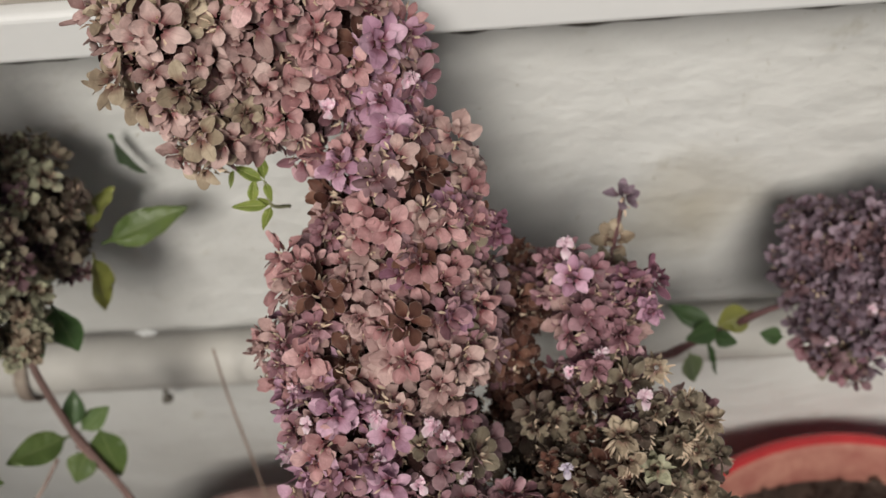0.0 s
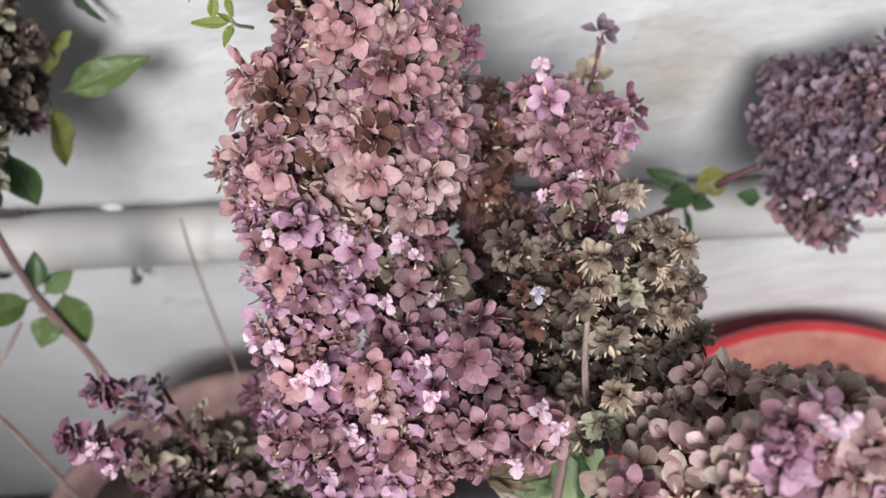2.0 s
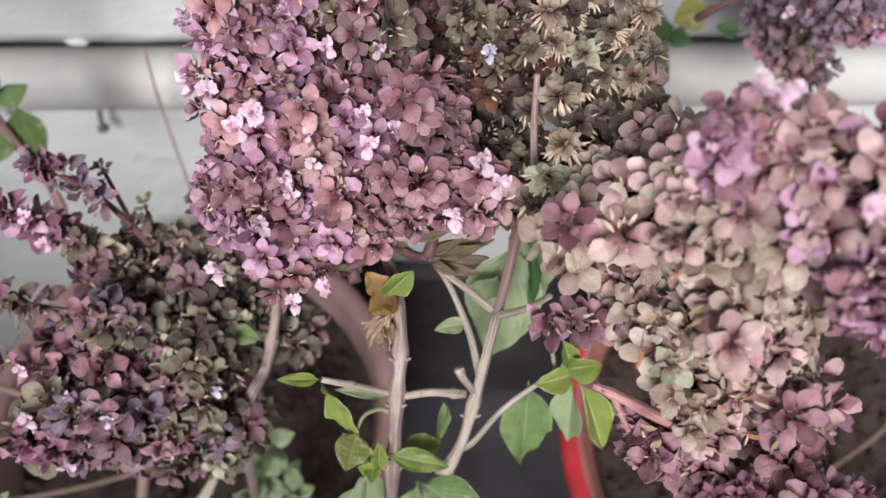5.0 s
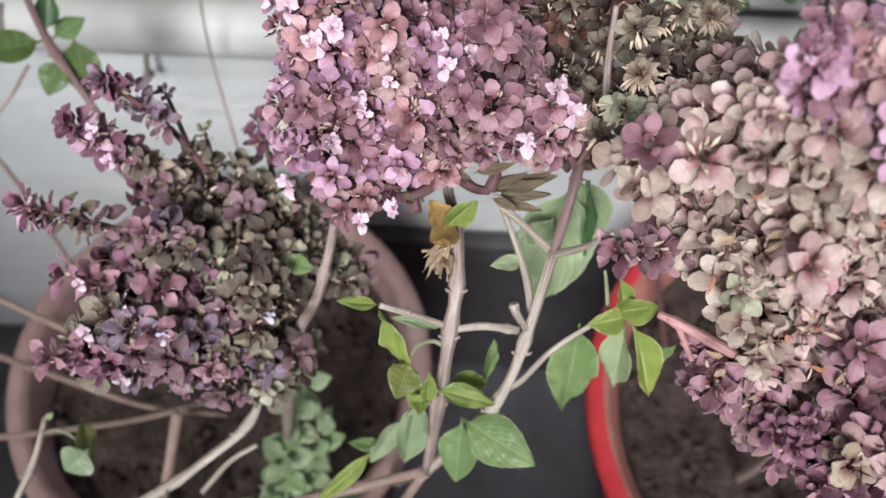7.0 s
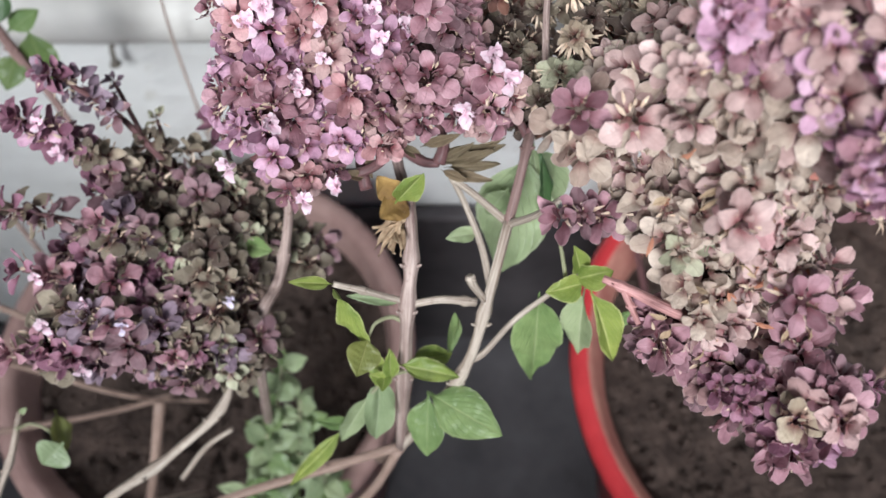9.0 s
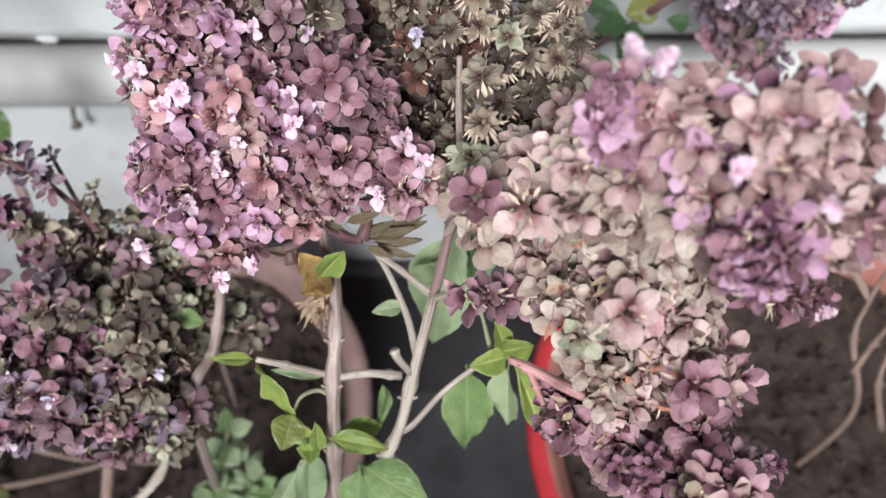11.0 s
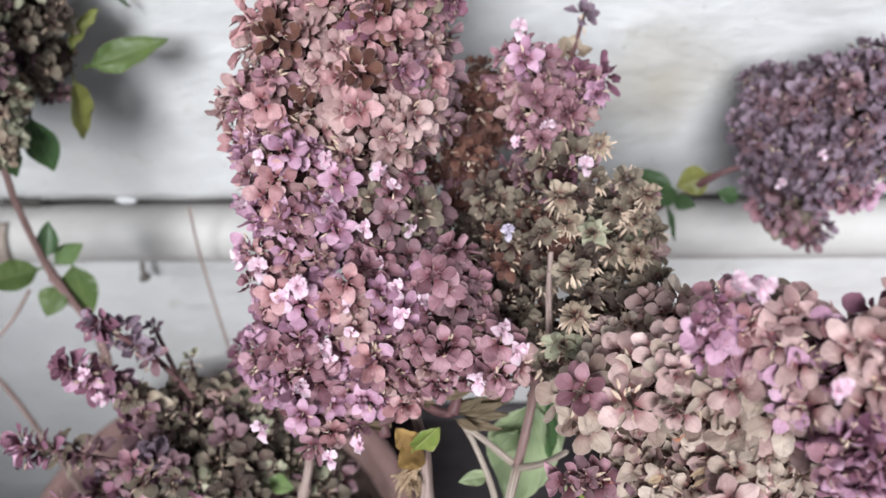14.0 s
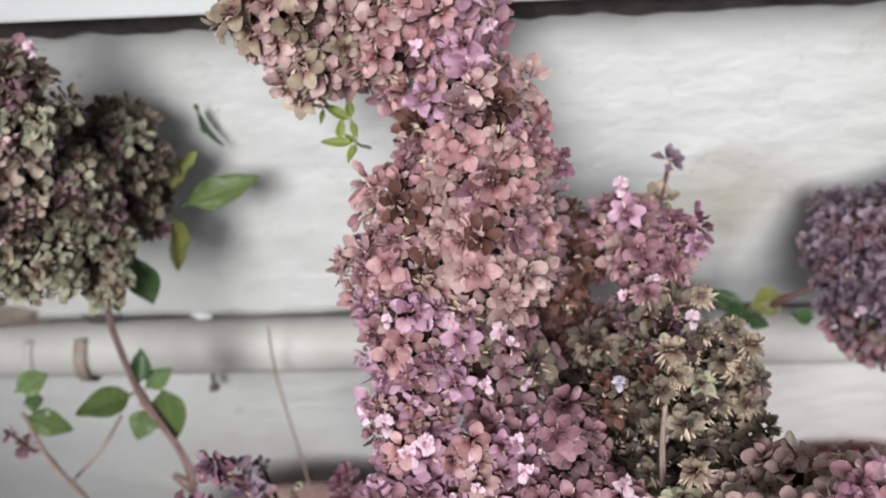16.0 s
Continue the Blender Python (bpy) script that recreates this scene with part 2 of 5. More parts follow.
def wall_material():
    m, nt, b = material("whitewashed_plaster", 0.85)
    cloud = ramp(nt, noise_of(nt, 9.0, 5.0), (0.3, (0.635, 0.635, 0.622)), (0.7, (0.735, 0.742, 0.737)))
    grime = ramp(nt, noise_of(nt, 38.0, 6.0, 0.7), (0.60, (1, 1, 1)), (0.80, (0.72, 0.68, 0.60)))
    col = mix(nt, "MULTIPLY", 0.8, cloud, grime)
    specks = ramp(nt, noise_of(nt, 210.0, 2.0), (0.70, (1, 1, 1)), (0.76, (0.62, 0.58, 0.50)))
    col = mix(nt, "MULTIPLY", 0.7, col, specks)
    # soft brown shadow beside the second spike, painted into the plaster colour
    tc = nt.nodes.new("ShaderNodeTexCoord")
    place = nt.nodes.new("ShaderNodeVectorMath")
    place.operation = "DISTANCE"
    warp = mix(nt, "ADD", 0.05, tc.outputs["Object"], wobble_of(nt, 24.0))
    nt.links.new(warp, place.inputs[0])
    place.inputs[1].default_value = (0.166, 0.41, 0.512)
    shadow_patch = ramp(nt, place.outputs["Value"], (0.006, (0.60, 0.55, 0.47)), (0.050, (1, 1, 1)))
    col = mix(nt, "MULTIPLY", 0.85, col, shadow_patch)
    nt.links.new(col, b.inputs["Base Color"])
    mp = nt.nodes.new("ShaderNodeMapping")
    mp.inputs["Scale"].default_value = (0.7, 1, 1.1)
    nt.links.new(tc.outputs["Object"], mp.inputs[0])
    big = node(nt, "ShaderNodeTexNoise", Scale=42.0, Detail=4.0, Roughness=0.5)
    nt.links.new(mp.outputs[0], big.inputs[0])
    bump(nt, b, big.outputs["Fac"], 0.5, 0.007)
    return m


WALL = wall_material()
PIPE = plain("painted_pipe", (0.70, 0.685, 0.66), (0.60, 0.58, 0.55), 22.0, 0.5, 0.25, 0.002)
SILL = plain("white_gloss_paint", (0.93, 0.94, 0.95), (0.87, 0.88, 0.89), 18.0, 0.35, 0.15, 0.002)
SILL_TOP = plain("dusty_cement", (0.46, 0.42, 0.38), (0.33, 0.30, 0.27), 40.0, 0.9, 0.6, 0.003)
CLIP = plain("rusty_clip", (0.40, 0.34, 0.29), (0.24, 0.19, 0.165), 90.0, 0.8, 0.5, 0.002)
NAIL = plain("dull_nail", (0.24, 0.22, 0.19), (0.13, 0.115, 0.10), 200.0, 0.6, 0.4, 0.001)
GROUT = plain("dark_joint", (0.10, 0.09, 0.08), (0.045, 0.04, 0.04), 80.0, 0.9, 0.6, 0.003)
SILL_SHADE = plain("sill_shade_grime", (0.24, 0.22, 0.20), (0.11, 0.10, 0.095), 60.0, 0.9, 0.6, 0.003)
BASE_SHADE = plain("wall_foot_shade", (0.085, 0.076, 0.080), (0.042, 0.037, 0.040), 16.0, 0.6, 0.4, 0.002)
FLOOR = plain("dark_cement_floor", (0.120, 0.114, 0.122), (0.062, 0.058, 0.063), 16.0, 0.55, 0.4, 0.002)
CEILING = plain("ceiling_paint", (0.78, 0.77, 0.74), (0.70, 0.69, 0.66), 6.0, 0.9, 0.2, 0.002)
SOIL = plain("dry_soil", (0.120, 0.084, 0.070), (0.036, 0.024, 0.020), 70.0, 0.95, 1.0, 0.006)
RED = plain("red_plastic", (0.54, 0.045, 0.052), (0.38, 0.028, 0.034), 30.0, 0.35, 0.15, 0.002)
RED_DUSTY = plain("dusty_red_plastic", (0.46, 0.22, 0.17), (0.34, 0.12, 0.10), 60.0, 0.7, 0.4, 0.002)
CLAY = plain("dusty_clay", (0.41, 0.27, 0.245), (0.28, 0.17, 0.155), 45.0, 0.8, 0.5, 0.002)


# ---- mesh helpers ----
def mesh_of(name, verts, faces, mats, index=None, uvs=None, smooth=True):
    me = bpy.data.meshes.new(name)
    me.from_pydata([tuple(v) for v in verts], [], faces)
    for m in mats:
        me.materials.append(m)
    if index:
        me.polygons.foreach_set("material_index", index)
    if smooth:
        me.polygons.foreach_set("use_smooth", [True] * len(faces))
    if uvs:
        layer = me.uv_layers.new(name="UVMap")
        for loop in me.loops:
            layer.data[loop.index].uv = uvs[loop.vertex_index]
    me.update()
    return me


def thing(name, base, label, category, group="", kind=""):
    ob = new(name)
    ob.location = base
    ob.empty_display_size = 0.02
    return tagged(ob, label, category, group, kind)


def part(name, me, parent, label="", m=None):
    """One mesh object under a thing or a part, with its mesh in the world's place, or at the pose m."""
    ob = new(name, me)
    ob.parent = parent
    ob.matrix_parent_inverse = Matrix.Translation(-parent.location) if parent.type == "EMPTY" else Matrix()
    if m is not None:
        ob.matrix_basis = m
    return tagged(ob, label)


def box_mesh(name, lo, hi, mat, bevel=0.0):
    bm = bmesh.new()
    bmesh.ops.create_cube(bm, size=1.0)
    for v in bm.verts:
        v.co = Vector([lo[i] + (v.co[i] + 0.5) * (hi[i] - lo[i]) for i in range(3)])
    if bevel:
        bmesh.ops.bevel(bm, geom=bm.edges[:], offset=bevel, segments=3, profile=0.5, affect="EDGES")
    me = bpy.data.meshes.new(name)
    bm.to_mesh(me)
    bm.free()
    me.materials.append(mat)
    return me


def structure(name, me, label, category=""):
    return tagged(new(name, me), label, category or name.split("_")[0], "", "structure")


def smooth_path(points, steps=5):
    """A soft line through the points (Catmull-Rom)."""
    p = [Vector(q) for q in points]
    p = [2 * p[0] - p[1]] + p + [2 * p[-1] - p[-2]]
    out = []
    for i in range(1, len(p) - 2):
        for k in range(steps):
            t = k / steps
            a, b, c, d = p[i - 1], p[i], p[i + 1], p[i + 2]
            out.append(0.5 * (2 * b + (c - a) * t + (2 * a - 5 * b + 4 * c - d) * t * t + (3 * b - a - 3 * c + d) * t ** 3))
    return out + [p[-2]]


def tube_mesh(name, points, r0, r1, mat, sides=8, knobs=(), steps=5, wobble=0.08, square=0.0):
    """A tapered stem along the points; knobs: places along it (0 to 1) where it swells."""
    line = smooth_path(points, steps)
    verts, faces, uvs = [], [], []
    side = Vector((1, 0.3, 0.2))
    for i, c in enumerate(line):
        d = (line[min(i + 1, len(line) - 1)] - line[max(i - 1, 0)]).normalized()
        u = (side - d * side.dot(d)).normalized()
        v = d.cross(u)
        side = u
        t = i / (len(line) - 1)
        r = r0 + (r1 - r0) * t
        for k in knobs:
            r *= 1 + 0.45 * math.exp(-((t - k) / 0.035) ** 2)
        for s in range(sides):
            a = 2 * math.pi * s / sides
            rr = r * (1 + square * (math.cos(4 * a) + 0.35 * math.cos(12 * a + 1)) + wobble * noise.noise(c * 90 + Vector((s * 1.7, 0, 0))))
            verts.append(c + (u * math.cos(a) + v * math.sin(a)) * rr)
            uvs.append((s / sides, t * len(points) * 0.25))
    n = len(line)
    for i in range(n - 1):
        for s in range(sides):
            q = (s + 1) % sides
            faces.append((i * sides + s, i * sides + q, (i + 1) * sides + q, (i + 1) * sides + s))
    faces += [tuple(reversed(range(sides))), tuple(range((n - 1) * sides, n * sides))]
    return mesh_of(name, verts, faces, [mat], None, uvs)


def blade(verts, faces, uvs, origin, along, up, length, width, cup=0.25, curl=0.2, rows=None, tip=0.12, claw=0.2, crinkle=0.0, seed=0.0):
    """Adds one small bract: a cupped, slightly crinkled blade on a narrow claw, from origin along a direction, its face towards up."""
    along = along.normalized()
    across = along.cross(up).normalized()
    up = across.cross(along)
    first = len(verts)
    cols = (-1, 0, 1) if rows else (-1, -0.55, 0, 0.55, 1)
    rows = rows or (0.0, claw, claw + 0.14, claw + 0.36, 0.84, 0.95, 1.0)
    mid = 0.52 + 0.5 * claw
    point = max(0.08, 0.5 - 0.7 * tip)
    for t in rows:
        if t <= claw:
            w = width * (0.10 + 0.08 * t / max(claw, 0.01))
        else:
            q = (t - mid) / (1.0 - mid) if t > mid else (mid - t) / (mid - claw) * 0.97
            w = width * max(0.5 * math.sqrt(max(1 - q * q, 0)) * (1 - point * max(q if t > mid else 0.0, 0.0)), 0.10 if t < 1 else tip * 0.3)
        c = origin + along * (length * t * (1 - 0.2 * abs(curl) * t)) + up * (curl * length * t * t)
        for v in cols:
            ripple = crinkle * width * noise.noise(Vector((t * 3.1 + seed, v * 1.7, seed * 2.3))) * (0.3 + abs(v))
            edge = 1 + crinkle * 0.7 * noise.noise(Vector((seed * 1.9, t * 4.0, v * 3.0)))
            verts.append(c + across * (w * v * edge) + up * (cup * w * (v * v + 0.35 * abs(v)) + ripple))
            uvs.append((t, 0.5 + 0.5 * v))
    for i in range(len(rows) - 1):
        for v in range(len(cols) - 1):
            a = first + i * len(cols) + v
            faces.append((a, a + 1, a + len(cols) + 1, a + len(cols)))


THIN = (0.0, 0.4, 0.75, 1.0)


# ---- whorls: the small rosettes of bracts that clothe a basil flower head ----
def whorl_mesh(kind, seed, mat):
    """The end of one flowering twig: a rosette of bracts, an older tier of bracts below it, and spent calyces between them."""
    rng = random.Random(seed)
    verts, faces, uvs, index = [], [], [], []
    Z = Vector((0, 0, 1))
    turn = rng.uniform(0, 6.28)
    # bracts, distance from the axis, length, width, lift in degrees, height along the axis
    rings = {"rosette": ((5, 0.0020, 0.0058, 0.0050, -24, -0.0048), (6, 0.0013, 0.0068, 0.0054, 20, 0.0), (2, 0.0005, 0.0034, 0.0024, 62, 0.0010)),
             "open": ((6, 0.0016, 0.0064, 0.0052, -12, -0.0042), (6, 0.0012, 0.0066, 0.0051, 22, 0.0), (4, 0.0006, 0.0042, 0.0030, 58, 0.0013)),
             "heap": ((6, 0.0022, 0.0060, 0.0050, -18, -0.0040), (5, 0.0018, 0.0062, 0.0052, 14, 0.0), (4, 0.0012, 0.0058, 0.0048, 46, 0.0012), (2, 0.0006, 0.0044, 0.0034, 70, 0.0022)),
             "dry": ((5, 0.0018, 0.0068, 0.0046, -25, -0.0044), (6, 0.0016, 0.0066, 0.0045, 14, 0.0), (5, 0.0010, 0.0052, 0.0033, 52, 0.0012)),
             "bud": ((6, 0.0024, 0.0060, 0.0049, -5, -0.0034), (6, 0.0018, 0.0058, 0.0047, 30, 0.0), (3, 0.0008, 0.0048, 0.0038, 66, 0.0014)),
             "tip": ((5, 0.0014, 0.0062, 0.0045, 18, 0.0), (4, 0.0006, 0.0046, 0.0032, 58, 0.0012))}[kind]
    loose = 0.6 if kind == "rosette" else 1.0
    for ring, (n, r, length, width, lift, height) in enumerate(rings):
        for i in range(n):
            if rng.random() < 0.10:
                continue
            a = turn + 2 * math.pi * (i + 0.5 * ring) / n + loose * rng.uniform(-0.28, 0.28)
            e = radians(lift + loose * rng.uniform(-20, 20))
            out = Vector((math.cos(a), math.sin(a), 0))
            k = 1 + loose * rng.uniform(-0.28, 0.12)
            before = len(faces)
            curl = rng.uniform(-0.34, 0.16) if kind != "dry" else rng.uniform(-0.5, 0.45)
            blade(verts, faces, uvs, out * r + Z * (height + rng.uniform(-0.0006, 0.0006)), out * math.cos(e) + Z * math.sin(e), Z * math.cos(e) - out * math.sin(e) + Vector((rng.uniform(-0.45, 0.45), rng.uniform(-0.45, 0.45), 0)),
                  length * k, width * k * rng.uniform(0.86, 1.1), rng.uniform(-0.25, 0.5), curl, None, rng.choice((0.25, 0.4, 0.5) if kind == "rosette" else (0.08, 0.14, 0.4)), rng.uniform(0.12, 0.26), loose * loose * rng.uniform(0.08, 0.3), rng.uniform(0, 50))
            index.extend([0] * (len(faces) - before))
    for i in range({"dry": 13, "bud": 3, "tip": 3}.get(kind, 8)):
        a, e = rng.uniform(0, 6.28), radians(rng.uniform(0, 75))
        out = Vector((math.cos(a), math.sin(a), 0))
        before = len(faces)
        blade(verts, faces, uvs, out * rng.uniform(0.001, 0.004) - Z * rng.uniform(0, 0.003), out * math.cos(e) + Z * math.sin(e), Z + out * 0.1, rng.uniform(0.0020, 0.0040), rng.uniform(0.0006, 0.0013), 0.6, rng.uniform(-0.9, 0.9), THIN, 0.2, 0.0)
        index.extend([1] * (len(faces) - before))
    return mesh_of("whorl", verts, faces, [mat, DRY], index, uvs)


WHORLS = {(kind, colour): [whorl_mesh(kind, 7 * i + sum(map(ord, kind + colour)), mat) for i in range(3)]
          for kind in ("rosette", "open", "heap", "dry", "tip", "bud") for colour, mat in BRACTS.items()}


def tier_mesh(seed, mat):
    """One ripe tier of a drying spike: leafy pointed bracts in a ring over a fringe of drooping straw-coloured calyces."""
    rng = random.Random(seed)
    verts, faces, uvs, index = [], [], [], []
    Z = Vector((0, 0, 1))
    turn = rng.uniform(0, 6.28)
    for n, length, width, lift in ((5, 0.0066, 0.0054, 8), (4, 0.0060, 0.0048, 42), (3, 0.0050, 0.0038, 70)):
        for i in range(n):
            a, e = turn + 2 * math.pi * i / n + rng.uniform(-0.25, 0.25), radians(lift + rng.uniform(-20, 20))
            out = Vector((math.cos(a), math.sin(a), 0))
            k = rng.uniform(0.8, 1.12)
            before = len(faces)
            blade(verts, faces, uvs, out * 0.0012, out * math.cos(e) + Z * math.sin(e), Z * math.cos(e) - out * math.sin(e) + Vector((rng.uniform(-0.3, 0.3), rng.uniform(-0.3, 0.3), 0)), length * k, width * k, rng.uniform(0.1, 0.6), rng.uniform(-0.25, 0.2), None, 0.06, 0.14, 0.28, rng.uniform(0, 50))
            index.extend([0] * (len(faces) - before))
    for i in range(30):
        a, e = rng.uniform(0, 6.28), radians(rng.uniform(-65, 0))
        out = Vector((math.cos(a), math.sin(a), 0))
        before = len(faces)
        blade(verts, faces, uvs, out * rng.uniform(0.001, 0.0035) - Z * 0.0008, out * math.cos(e) + Z * math.sin(e), out + Z * 0.3, rng.uniform(0.0038, 0.0070), rng.uniform(0.0009, 0.0015), 0.7, rng.uniform(-0.4, 0.5), THIN, 0.3, 0.0)
        index.extend([1 if rng.random() < 0.6 else 0] * (len(faces) - before))
    return mesh_of("tier", verts, faces, [mat, DRY], index, uvs)


TIERS = {colour: [tier_mesh(31 + i, BRACTS[colour]) for i in range(3)] for colour in ("olive", "sage", "moss", "umber", "plum", "mauve")}


def tiers(plant, places, seed, size=1.0):
    """Tiers (place, colour) stacked up a drying spike."""
    rng = random.Random(seed)
    for p, colour in places:
        way = Vector((rng.uniform(-0.3, 0.3), -0.15 + rng.uniform(-0.2, 0.2), 0.95)).normalized()
        part("tier", rng.choice(TIERS[colour]), plant, "leafy bracts over a straw-coloured fringe", facing(Vector(p), way, rng.uniform(0, 6.28), size * rng.uniform(0.85, 1.1)))


def blossom_mesh(seed, mat):
    """A two-lipped basil blossom: short tube, frilled four-lobed upper lip, longer lower lip, stamens."""
    rng = random.Random(seed)
    verts, faces, uvs = [], [], []
    Z = Vector((0, 0, 1))
    for k, (a, e, length, width) in enumerate(((90, 58, 0.0042, 0.0040), (48, 52, 0.0042, 0.0038), (132, 52, 0.0042, 0.0038), (8, 45, 0.0034, 0.0032), (172, 45, 0.0034, 0.0032), (270, 42, 0.0048, 0.0046))):
        a, e = radians(a + rng.uniform(-10, 10)), radians(e + rng.uniform(-10, 10))
        out = Vector((math.cos(a), math.sin(a), 0))
        blade(verts, faces, uvs, out * 0.0011 + Z * 0.0035, out * math.cos(e) + Z * math.sin(e), Z - out * 0.4, length, width, rng.uniform(-0.4, 0.6), rng.uniform(-0.4, 0.3), None, 0.6, 0.1, 0.45, rng.uniform(0, 50))
    for a in range(6):
        t0, t1 = radians(60 * a), radians(60 * a + 60)
        first = len(verts)
        for t, z, r in ((t0, 0, 0.0008), (t1, 0, 0.0008), (t1, 0.0042, 0.0014), (t0, 0.0042, 0.0014)):
            verts.append(Vector((math.cos(t) * r, math.sin(t) * r, z)))
        faces.append((first, first + 1, first + 2, first + 3))
    for s in (-1, 1):
        blade(verts, faces, uvs, Vector((s * 0.0004, 0, 0.003)), Vector((s * 0.25, -0.6, 0.8)), Z, 0.0055, 0.0006, 0.1, 0.3, THIN, 0.5, 0.0)
    return mesh_of("blossom", verts, faces, [mat])


BLOSSOMS = [blossom_mesh(s, PETAL) for s in range(3)]
LILACS = [blossom_mesh(s + 5, LILAC) for s in range(2)]
SKYWARD = Vector((0.0, -0.55, 0.72)).normalized()


def facing(p, n, spin, scale=1.0):
    return Matrix.Translation(p) @ n.to_track_quat("Z", "Y").to_matrix().to_4x4() @ Matrix.Rotation(spin, 4, "Z") @ Matrix.Scale(scale, 4)


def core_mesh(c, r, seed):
    """A filler core for the packed calyces inside one lobe, near-black for shade between whorls."""
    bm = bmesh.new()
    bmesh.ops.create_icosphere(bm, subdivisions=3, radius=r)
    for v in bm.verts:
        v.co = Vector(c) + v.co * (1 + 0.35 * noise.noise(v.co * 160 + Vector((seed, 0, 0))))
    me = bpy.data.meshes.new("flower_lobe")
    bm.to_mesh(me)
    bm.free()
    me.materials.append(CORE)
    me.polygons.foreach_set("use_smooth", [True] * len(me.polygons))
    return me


BLEND = {"blush": "blush blush beige beige plum", "rose": "rose rose rose rose beige blush mauve plum dusk brown", "beige": "beige beige beige blush olive", "mauve": "mauve mauve mauve rose blush plum plum", "purple": "purple plum mauve",
         "dusk": "dusk dusk dusk moss plum", "moss": "moss moss moss sage dusk umber", "brown": "brown brown brown plum", "umber": "umber umber moss brown", "plum": "plum plum plum plum blush blush dusk", "olive": "olive olive olive beige plum", "sage": "sage sage olive", "pale": "pale pale pale pale beige beige", "violet": "mauve blush blush blush purple beige", "smoke": "dusk slate plum purple dusk moss", "slate": "slate slate slate dusk"}


def flower_head(plant, lobes, seed, spacing=0.0084, size=1.0, forms="rosette rosette open heap dry", bloom=0.0, label=""):
    """A dense flower head: lobes (x, y, z, radius, colour) of one plant, clothed with whorls where they face outwards."""
    rng = random.Random(seed)
    for i, (x, y, z, r, colour) in enumerate(lobes):
        c = Vector((x, y, z))
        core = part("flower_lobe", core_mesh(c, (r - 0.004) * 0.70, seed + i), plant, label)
        n = max(6, int(4 * math.pi * r * r / (0.97 * spacing) ** 2))
        for k in range(n):
            h = 1 - 2 * (k + 0.5) / n
            a = 2.39996 * k + seed
            d = Vector((math.cos(a) * math.sqrt(1 - h * h), math.sin(a) * math.sqrt(1 - h * h), h))
            d = (d + Vector([rng.uniform(-1, 1) for _ in range(3)]) * 0.16).normalized()
            p = c + d * (r - 0.0035) * rng.choice((0.66, 0.84, 0.96, 1.03, 1.09, 1.15))
            if d.dot(SKYWARD) < -0.3 or any(j != i and (p - Vector(o[:3])).length < (o[3] - 0.0035) * 0.78 for j, o in enumerate(lobes)):
                continue
            way = (d + SKYWARD * 0.45 + Vector((0, 0, 0.25)) + Vector([rng.uniform(-1, 1) for _ in range(3)]) * 0.42).normalized()
            shade = rng.choice(BLEND[colour].split())
            me = rng.choice(WHORLS[(rng.choice(forms.split()), shade)])
            part("whorl", me, core, "", facing(p, way, rng.uniform(0, 6.28), size * 0.85 * rng.choice((0.72, 0.85, 0.95, 1.05, 1.15))))
            if rng.random() < bloom:
                part("blossom", rng.choice(BLOSSOMS), core, "pale pink two-lipped blossom", facing(p + d * 0.003, way, rng.uniform(-1, 1), rng.uniform(0.42, 0.8)))


def blossoms(plant, places, meshes=BLOSSOMS, seed=1, size=1.0):
    """Single open blossoms standing out of a flower head."""
    rng = random.Random(seed)
    for p in places:
        way = (SKYWARD + Vector((rng.uniform(-0.6, 0.6), rng.uniform(-0.6, 0.2), rng.uniform(-0.5, 0.3)))).normalized()
        part("blossom", rng.choice(meshes), plant, "pale lilac two-lipped blossom" if meshes is LILACS else "pale pink two-lipped blossom", facing(Vector(p) - way * 0.004, way, rng.uniform(-0.8, 0.8), size * 0.92 * rng.uniform(0.75, 1.0)))


def sprig(plant, points, r0, r1, whorls, seed, size=0.9, mat=None, bend=0.9):
    """A loose side spike: a thin stem with whorls (place along it, colour) and a tip."""
    rng = random.Random(seed)
    line = smooth_path(points)
    stem = part("side_stem", tube_mesh("side_stem", points, r0, r1, mat or STEM_RED, 6), plant)
    for at, colour in whorls:
        f = at * (len(line) - 1)
        p = line[int(f)].lerp(line[min(int(f) + 1, len(line) - 1)], f % 1)
        d = (line[min(int(f) + 1, len(line) - 1)] - line[max(int(f) - 1, 0)]).normalized()
        way = (d + SKYWARD * bend + Vector([rng.uniform(-1, 1) for _ in range(3)]) * 0.2).normalized()
        me = rng.choice(WHORLS[("tip" if at > 0.9 else rng.choice(("open", "tip", "dry")), colour)])
        part("whorl", me, stem, "", facing(p, way, rng.uniform(0, 6.28), size * rng.uniform(0.85, 1.1)))


def rosettes(plant, places, seed, kind="rosette", grow=1.0):
    """Single large whorls (place, colour, size) that stand out of a flower head."""
    rng = random.Random(seed)
    for p, colour, size in places:
        way = (SKYWARD + Vector([rng.uniform(-1, 1) for _ in range(3)]) * 0.15).normalized()
        part("whorl", rng.choice(WHORLS[(kind, colour)]), plant, "", facing(Vector(p) - way * 0.003, way, rng.uniform(0, 6.28), 0.76 * grow * size))


